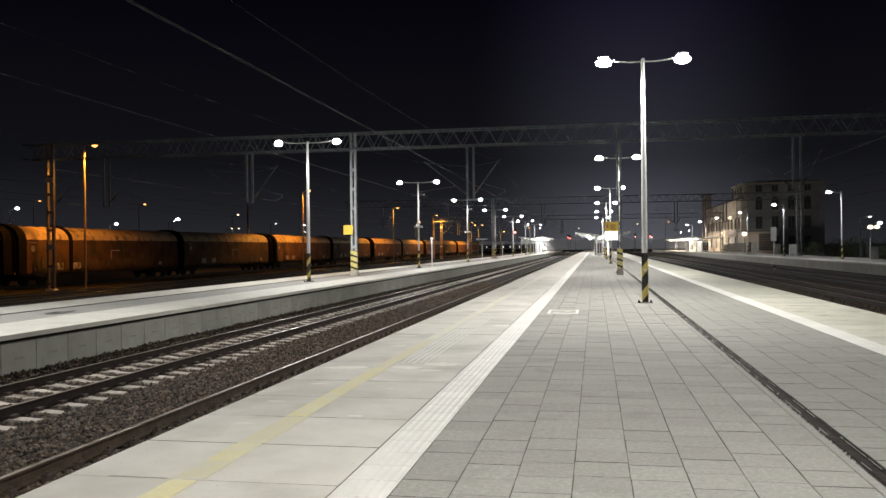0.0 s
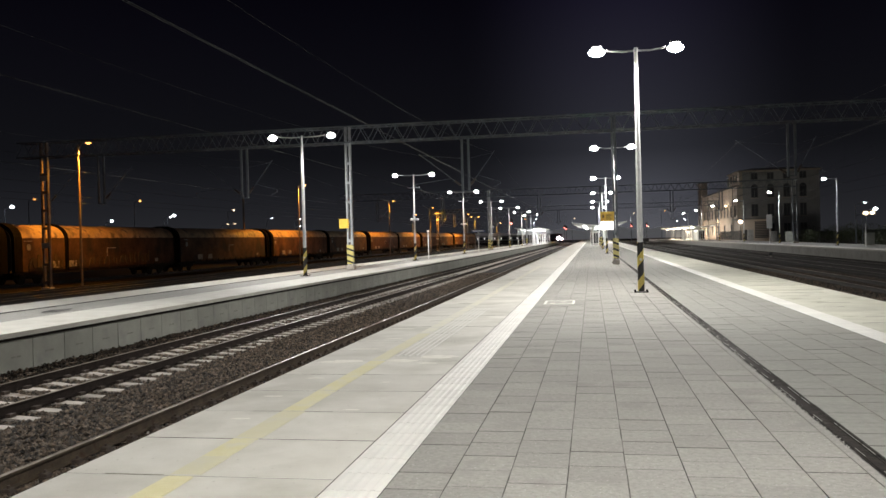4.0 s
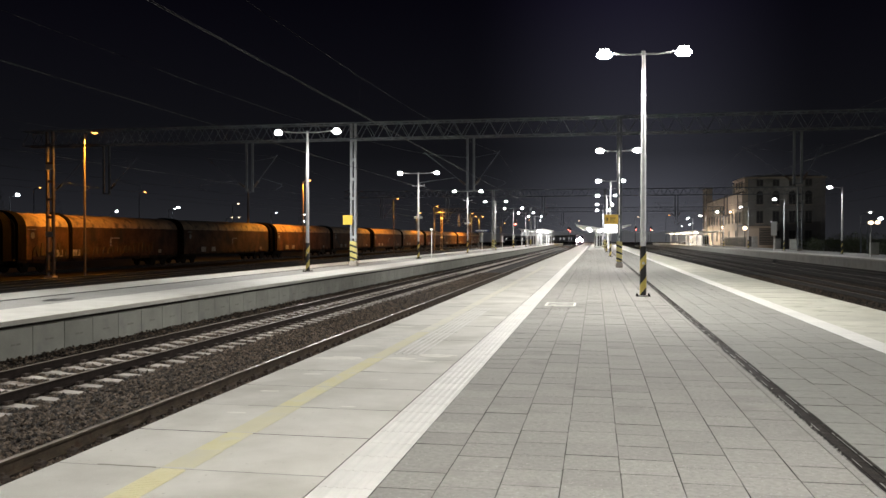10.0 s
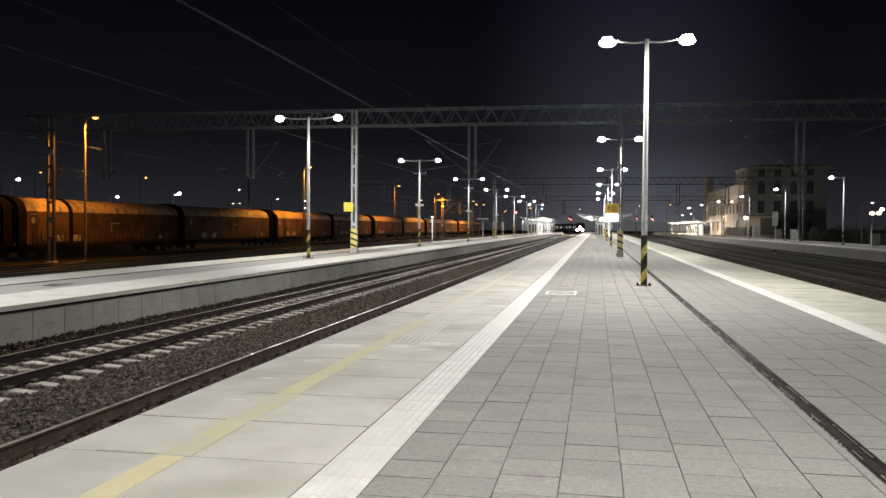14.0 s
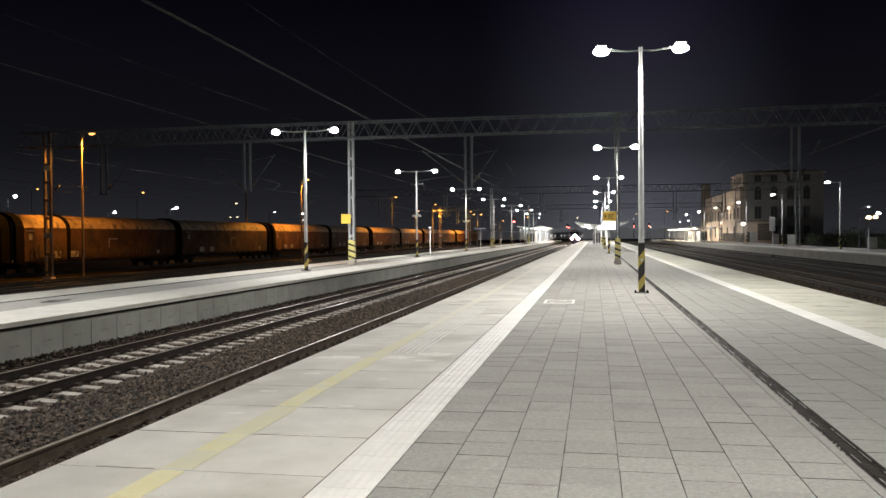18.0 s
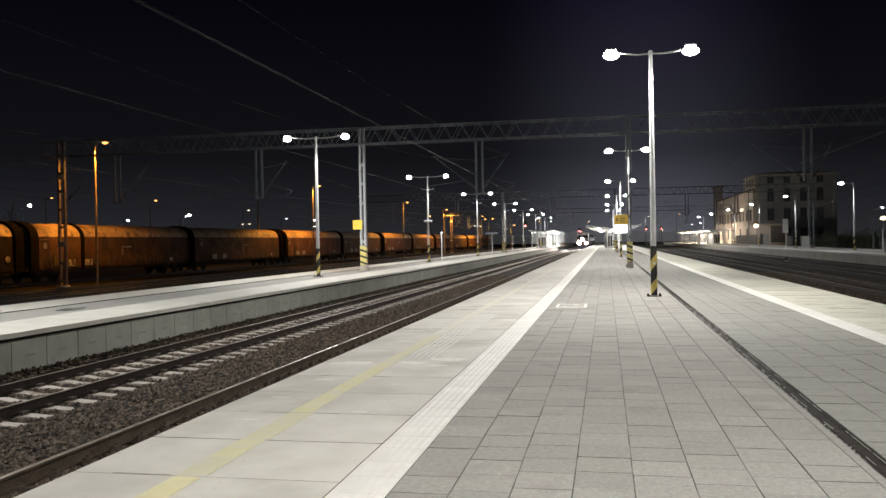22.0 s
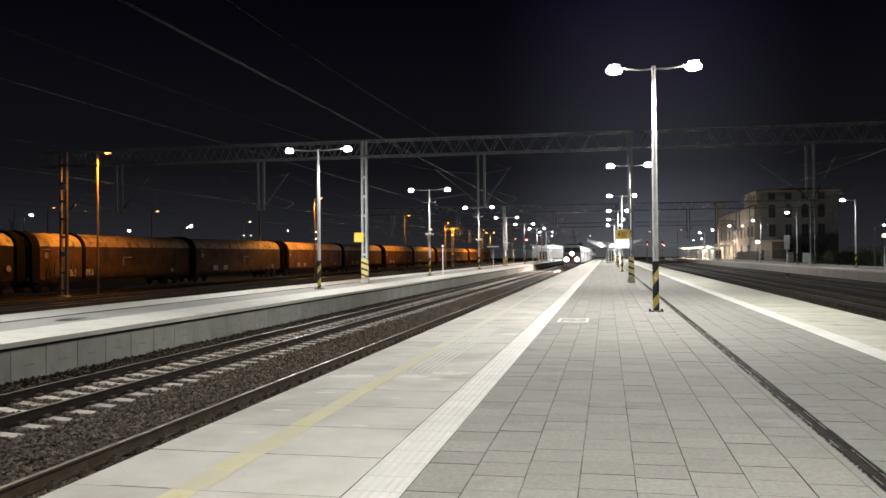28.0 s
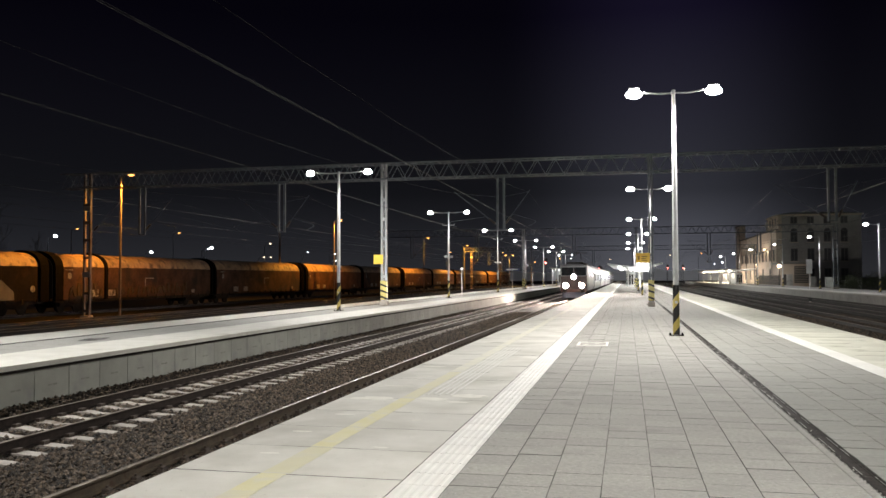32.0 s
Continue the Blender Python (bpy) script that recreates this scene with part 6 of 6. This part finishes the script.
for k in range(520):
    yy = 6.5 + 40.0 * rng.random() ** 1.2
    far = min(1.0, max(0.0, (yy - 8) / 6))
    cx = 1.83 + (0.02 + 0.05 * far) * abs(rng.gauss(0, 1)) * 0.8
    cx = min(cx, 1.965)
    sz = rng.uniform(0.003, 0.010) + 0.018 * far * rng.random()
    n_, a0 = rng.randint(4, 6), rng.uniform(0, 6.3)
    up = [bm.verts.new((cx + sz * rng.uniform(0.6, 1.1) * math.cos(a0 + 6.283 * i / n_), yy + 2.2 * sz * rng.uniform(0.6, 1.2) * math.sin(a0 + 6.283 * i / n_), -0.0035)) for i in range(n_)]
    dn = [bm.verts.new((v.co.x, v.co.y, -0.012)) for v in up]
    bm.faces.new(up)
    for i in range(n_):
        bm.faces.new((up[i], dn[i], dn[(i + 1) % n_], up[(i + 1) % n_]))
part("drain_silt", bm, M_TILE_FAR, drain, "pale silt patches in the drain")
bm = bmesh.new()
for x in (1.862, 1.946, 1.973):
    box(bm, x, x + 0.009, -30, 47, -0.012, -0.001)
part("drain_edge", bm, M_DRAIN, drain, "thin steel edge strips")
for x, start, chance in ((1.8735, 5.2, 0.55), (1.9585, 5.6, 0.75)):
    bm = bmesh.new()
    y = start
    while y < 22:
        ln = rng.uniform(0.06, 0.55)
        if rng.random() < chance:
            w = rng.uniform(0.004, 0.009)
            box(bm, x, x + w, y, y + ln, -0.0115, -0.0018)
        y += ln + rng.uniform(0.03, 0.30)
    part("worn_edge", bm, M_WORNEDGE, drain, "bright worn lengths of the steel edge")

hatch = empty("floor_hatch", pose(-0.84, 20.75, 0), "pale rectangular floor hatch with a worn frame", "hatch")
bm = bmesh.new()
for b in ((-0.37, 0.37, -0.60, -0.45), (-0.37, 0.37, 0.45, 0.60), (-0.37, -0.31, -0.45, 0.45), (0.31, 0.37, -0.45, 0.45)):
    box(bm, *b, 0.0025, 0.010)
part("frame", bm, M_TACT_FAR, hatch, "white frame")
bm = bmesh.new()
box(bm, -0.305, 0.305, -0.445, 0.445, 0.0025, 0.0065)
part("cover", bm, M_WALLC, hatch, "pale grey cover")
for x, y in ((-0.16, -0.22), (0.10, 0.16)):
    bm = bmesh.new()
    box(bm, x - 0.06, x + 0.06, y - 0.12, y + 0.12, 0.0065, 0.008)
    part("cover_plate", bm, M_SLAB_FAR, hatch)
bm = bmesh.new()
for y in (28.5, 44.6, 47.0):
    box(bm, 1.10, 2.6, y, y + 0.03, 0.0035, 0.0055)
mesh_thing("paving_dark_line", bm, M_JOINT, "thin dark line across the paving", "floor marking", kind="structure")

# ---------------------------------------------------------------- second platform
pb = empty("second_platform", pose(0, 0, 0), "platform with pale slabs and grey panelled wall", "platform", kind="structure")
bm = bmesh.new()
box(bm, B_BACK + 0.1, B_EDGE - 0.12, -30, 300, -1.2, -0.02)
part("platform_core", bm, M_TILE, pb)
bm = bmesh.new()
box(bm, B_EDGE - 2.0, B_EDGE, -30, 300, -0.10, 0.0)
part("edge_band", bm, [M_SLAB_FAR], pb, "pale slab band along the edge")
bm = bmesh.new()
box(bm, B_BACK, B_BACK + 1.9, -30, 300, -0.10, 0.0)
part("edge_band", bm, M_SLAB_FAR, pb, "pale slab band along the edge")
# black strip put in as the shadow line below the overhanging edge slabs
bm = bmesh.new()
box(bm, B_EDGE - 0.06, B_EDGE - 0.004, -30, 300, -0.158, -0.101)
part("lip", bm, M_LIP, pb, "black lip painted as the shadow line under the edge")
bm = bmesh.new()
box(bm, 0, 0.06, 0.008, 1.042, -0.80, -0.125, bevel=0.008)
box(bm, 0.059, 0.063, 0.40, 0.52, -0.52, -0.485, 1)
box(bm, 0.059, 0.063, 0.55, 0.67, -0.52, -0.485, 1)
PANEL = data_of("wall_panel", bm, M_WALL, M_STAMP)
bm = bmesh.new()
box(bm, B_EDGE - 0.13, B_EDGE - 0.09, -30, 300, -1.1, -0.80)
part("wall_foot", bm, M_OILY, pb, "black recessed foot of the wall")
for k in range(-8, 150):
    piece("wall_panel", PANEL, pb, B_EDGE - 0.11, 15.43 + 1.05 * k, 0)
grown("wall_panel_row", PANEL, [(B_EDGE - 0.11, 15.43 + 1.05 * k, 0) for k in range(150, 270)], M_WALL, pb)
smear(-14.2, 20.1, 0.50, 1.15, 0.1, M_DAMP)

bm = bmesh.new()
box(bm, B_EDGE - 2.06, B_EDGE - 2.01, -30, 120, -0.02, -0.006)
box(bm, B_BACK + 1.91, B_BACK + 1.95, -30, 120, -0.02, -0.006)
part("gutter_line", bm, M_GRATE, pb, "dark joint beside the slab band")

# ---------------------------------------------------------------- third platform
pc = empty("third_platform", pose(0, 0, 0), "long platform with a pale edge and grey wall", "platform", kind="structure")
bm = bmesh.new()
box(bm, C_EDGE + 0.1, C_BACK, 20, 330, -1.2, -0.02)
part("platform_core", bm, M_TILE, pc)
bm = bmesh.new()
box(bm, C_EDGE, C_EDGE + 1.9, 20, 330, -0.12, 0.0)
part("edge_band", bm, M_SLAB_FAR, pc, "pale slab band along the edge")
bm = bmesh.new()
box(bm, 0, 0.06, 0.008, 1.042, -1.0, -0.12)
PANEL_C = data_of("wall_panel", bm, M_WALLC)
for k in range(0, 120):
    piece("wall_panel", PANEL_C, pc, C_EDGE + 0.04, 55 + 1.05 * k, 0)
grown("wall_panel_row", PANEL_C, [(C_EDGE + 0.04, 55 + 1.05 * k, 0) for k in list(range(-32, 0)) + list(range(120, 250))], M_WALLC, pc)


# ---------------------------------------------------------------- the passenger train
def body_sect(w, z0, z1, r):
    return [(-w, z0), (-w - 0.0, z0 + 0.6), (-w, z1 - r), (-w + 0.10, z1 - r * 0.45), (-w + 0.45, z1 - 0.08), (-0.5, z1), (0.5, z1), (w - 0.45, z1 - 0.08), (w - 0.10, z1 - r * 0.45), (w, z1 - r), (w, z0 + 0.6), (w, z0)]


def bogie(t, y, wheel=0.5):
    bm = bmesh.new()
    for s in (-1, 1):
        box(bm, s * 1.05 - 0.08, s * 1.05 + 0.08, y - 1.7, y + 1.7, 0.40, 0.78)
    box(bm, -1.0, 1.0, y - 0.3, y + 0.3, 0.5, 0.85)
    b = part("bogie", bm, M_UNDER, t)
    for o in (-1.25, 1.25):
        bm = bmesh.new()
        for sx in (-0.75, 0.75):
            tube(bm, (sx - 0.06, y + o, wheel), (sx + 0.06, y + o, wheel), wheel, wheel, 20)
        tube(bm, (-0.75, y + o, wheel), (0.75, y + o, wheel), 0.09, 0.09, 8)
        part("wheelset", bm, M_UNDER, b)


LOCO_L, COACH_L = 18.0, 26.4


def locomotive():
    """Front towards -y; origin on the rail head at mid length."""
    t = empty("locomotive", pose(0, 0, 0), "silver-grey electric locomotive with three lit headlights", "locomotive")
    h = LOCO_L / 2
    bm = bmesh.new()
    sect = body_sect(1.46, 1.0, 3.86, 0.36)
    st = [(-h + 0.35, 0.0, 0.955, 0.965), (-h + 0.55, 0.0, 0.99, 0.99), (-h + 1.1, 0, 1, 1), (h - 1.1, 0, 1, 1), (h - 0.55, 0.0, 0.99, 0.99), (h - 0.35, 0, 0.955, 0.965)]
    rings = []
    for y, _, kx, kz in st:
        rings.append([bm.verts.new((x * kx, y + (0.20 * (1 if y < 0 else -1) * max(0, (z - 2.3) / 1.5) if abs(y) > h - 1.0 else 0), 1.0 + (z - 1.0) * kz)) for x, z in sect])
    k = len(sect)
    for r0, r1 in zip(rings, rings[1:]):
        for i in range(k):
            bm.faces.new((r0[i], r0[(i + 1) % k], r1[(i + 1) % k], r1[i]))
    bm.faces.new(rings[0])
    bm.faces.new(rings[-1])
    part("body", bm, M_LOCO, t, "silver-grey painted body")
    # windscreen band, set on the raked front
    bm = bmesh.new()
    for x0, x1 in ((-1.30, -0.05), (0.05, 1.30)):
        vs = [bm.verts.new(p) for p in ((x0, -h + 0.42, 2.62), (x1, -h + 0.42, 2.62), (x1 * 0.98, -h + 0.53, 3.46), (x0 * 0.98, -h + 0.53, 3.46))]
        vb = [bm.verts.new(v.co + Vector((0, -0.09, 0.0))) for v in vs]
        bm.faces.new(vb)
        bm.faces.new(vs[::-1])
        for i in range(4):
            bm.faces.new((vs[i], vs[(i + 1) % 4], vb[(i + 1) % 4], vb[i]))
    part("windscreen", bm, M_GLASS, t, "dark windscreen panes")
    bm = bmesh.new()
    for x0, x1, z0, z1 in ((-1.37, 1.37, 3.48, 3.56), (-1.37, -1.31, 2.60, 3.48), (1.31, 1.37, 2.60, 3.48)):
        f0, f1 = -h + 0.30 + 0.13 * (z0 - 2.6), -h + 0.30 + 0.13 * (z1 - 2.6)
        vs = [bm.verts.new(p) for p in ((x0, f0, z0), (x1, f0, z0), (x1, f1, z1), (x0, f1, z1), (x0, f0 + 0.16, z0), (x1, f0 + 0.16, z0), (x1, f1 + 0.16, z1), (x0, f1 + 0.16, z1))]
        for q in ((3, 2, 1, 0), (4, 5, 6, 7), (0, 1, 5, 4), (1, 2, 6, 5), (2, 3, 7, 6), (3, 0, 4, 7)):
            bm.faces.new([vs[i] for i in q])
    part("screen_frame", bm, M_COACH, t, "pale frame round the windscreen")
    bm = bmesh.new()
    box(bm, -1.36, 1.36, -h + 0.325, -h + 0.46, 1.20, 2.50, bevel=0.03)
    part("front_panel", bm, M_FRONT, t, "dark red-brown lower front")
    bm = bmesh.new()
    box(bm, -1.30, 1.30, -h + 0.22, -h + 0.34, 2.50, 2.58)
    part("front_rail", bm, M_LOCO, t)
    bm = bmesh.new()
    box(bm, -1.36, 1.36, -h + 0.10, -h + 0.42, 0.85, 1.18, bevel=0.03)
    part("buffer_beam", bm, M_LOCORED, t, "dull red buffer beam")
    bm = bmesh.new()
    box(bm, -1.2, 1.2, -h + 0.20, -h + 0.5, 0.22, 0.84, bevel=0.04)
    part("snow_plough", bm, M_LOCODARK, t)
    for s in (-1, 1):
        bm = bmesh.new()
        tube(bm, (s * 0.88, -h + 0.10, 1.04), (s * 0.88, -h - 0.35, 1.04), 0.11, 0.11, 12)
        tube(bm, (s * 0.88, -h - 0.35, 1.04), (s * 0.88, -h - 0.40, 1.04), 0.24, 0.24, 18)
        part("buffer", bm, M_UNDER, t)
        bm = bmesh.new()
        box(bm, s * 0.84 - 0.31, s * 0.84 + 0.31, -h + 0.20, -h + 0.42, 1.23, 1.85, bevel=0.04)
        hd = part("headlamp_housing", bm, M_LOCODARK, t)
        bm = bmesh.new()
        tube(bm, (s * 0.84, -h + 0.196, 1.54), (s * 0.84, -h + 0.192, 1.54), 0.24, 0.24, 24)
        part("headlight", bm, M_HEAD, hd, "glowing round headlight")
        bm = bmesh.new()
        tube(bm, (s * 0.84, -h + 0.21, 1.54), (s * 0.84, -h + 0.10, 1.54), 0.255, 0.275, 24, caps=False)
        part("lamp_rim", bm, M_UNDER, hd)
        for i in range(5):
            bm = bmesh.new()
            y = -h + 4.0 + 2.3 * i
            box(bm, s * 1.465 - 0.01, s * 1.465 + 0.01, y, y + 1.5, 2.35, 3.05)
            part("side_louvre", bm, M_LOCODARK, t)
        bm = bmesh.new()
        box(bm, s * 1.465 - 0.012, s * 1.465 + 0.012, -h + 1.6, -h + 2.3, 1.15, 3.05)
        part("cab_door", bm, M_LOCODARK, t)
        bm = bmesh.new()
        box(bm, s * 1.45 - 0.03, s * 1.45 + 0.03, -h + 1.3, h - 1.3, 1.05, 1.40)
        part("side_band", bm, M_LOCODARK, t)
    bm = bmesh.new()
    box(bm, -0.28, 0.28, -h + 0.20, -h + 0.42, 2.16, 2.70, bevel=0.04)
    hd = part("headlamp_housing", bm, M_LOCODARK, t)
    bm = bmesh.new()
    tube(bm, (0, -h + 0.196, 2.46), (0, -h + 0.192, 2.46), 0.21, 0.21, 24)
    part("headlight", bm, M_HEAD, hd, "glowing round headlight")
    bm = bmesh.new()
    tube(bm, (0, -h + 0.21, 2.46), (0, -h + 0.10, 2.46), 0.225, 0.245, 24, caps=False)
    part("lamp_rim", bm, M_UNDER, hd)
    bm = bmesh.new()
    box(bm, -0.9, 0.9, -h + 3.0, h - 3.0, 3.86, 4.05, bevel=0.04)
    part("roof_equipment", bm, M_UNDER, t)
    bm = bmesh.new()
    y = h - 4.0
    run(bm, [(0, y, 4.0), (0, y + 1.5, 4.6), (0, y, 5.35)], 0.035, 6)
    run(bm, [(-0.8, y, 5.38), (0.8, y, 5.38)], 0.03, 6)
    part("pantograph", bm, M_UNDER, t, "raised pantograph")
    bm = bmesh.new()
    box(bm, -1.3, 1.3, -h + 1.0, h - 1.0, 0.75, 1.05)
    part("underframe", bm, M_UNDER, t)
    bogie(t, -h + 4.0, 0.58)
    bogie(t, h - 4.0, 0.58)
    return t


def coach():
    t = empty("passenger_coach", pose(0, 0, 0), "pale grey passenger coach with a dark window band", "railway coach", "passenger coaches")
    h = COACH_L / 2 - 0.4
    bm = bmesh.new()
    sweep(bm, body_sect(1.44, 0.95, 3.98, 0.75), [(0, -h, 0, 0), (0, h, 0, 0)])
    part("body", bm, M_COACH, t, "pale grey coach body")
    for s in (-1, 1):
        bm = bmesh.new()
        box(bm, s * 1.445 - 0.006, s * 1.445 + 0.006, -h + 0.2, h - 0.2, 1.85, 2.95)
        b = part("window_band", bm, M_COACHBLUE, t, "dark blue window band")
        for i in range(10):
            y = -h + 3.2 + i * (2 * h - 6.4) / 9
            bm = bmesh.new()
            box(bm, s * 1.455 - 0.008, s * 1.455 + 0.008, y - 0.62, y + 0.62, 1.95, 2.85)
            part("window", bm, M_COACHLIT if i % 5 == 3 else M_GLASS, b)
        for y in (-h + 0.9, h - 0.9):
            bm = bmesh.new()
            box(bm, s * 1.456 - 0.008, s * 1.456 + 0.008, y - 0.42, y + 0.42, 1.0, 2.95)
            part("door", bm, M_LOCODARK, t)
    bm = bmesh.new()
    box(bm, -1.3, 1.3, -h + 0.5, h - 0.5, 0.75, 0.98)
    box(bm, -1.1, 1.1, -4, 4, 0.45, 0.76)
    part("underframe", bm, M_UNDER, t)
    bm = bmesh.new()
    for s in (-1, 1):
        box(bm, -0.7, 0.7, min(s * h, s * (h + 0.38)), max(s * h, s * (h + 0.38)), 1.1, 3.3)
    part("gangway_bellows", bm, M_HOOP, t)
    bogie(t, -h + 3.2)
    bogie(t, h - 3.2)
    return t


loco = locomotive()
coaches = [coach()]
for i in range(5):
    coaches.append(copy_thing(coaches[0], pose(0, 0, 0)))


def vehicle_pose(front, length):
    """Pose of a vehicle whose front stands front metres along the track."""
    a = Vector(track_point(TRACK_2, front + 0.15 * length, RAIL_Z)[:3])
    b = Vector(track_point(TRACK_2, front + 0.85 * length, RAIL_Z)[:3])
    c, d = (a + b) / 2, b - a
    return pose(c.x, c.y, c.z, 0, 0, -math.degrees(math.atan2(d.x, d.y)))


FRONT = [(32.0, 89.0), (30.0, 111.5), (28.0, 134.0), (24.0, 179.5), (19.0, 235.0), (13.0, 300.0), (9.0, 342.0), (6.0, 375.0), (3.0, 408.0), (0.0, 441.0)]


def front_at(t):
    pts = FRONT[::-1]
    for (t0, s0), (t1, s1) in zip(pts, pts[1:]):
        if t <= t1:
            return s0 + (s1 - s0) * (t - t0) / (t1 - t0)
    return pts[-1][1]


def motions():
    times = [i * 1.0 for i in range(33)]
    walk(loco, [(t, vehicle_pose(front_at(t), LOCO_L)) for t in times])
    for i, c in enumerate(coaches):
        walk(c, [(t, vehicle_pose(front_at(t) + LOCO_L + COACH_L * i, COACH_L)) for t in times])


motions()
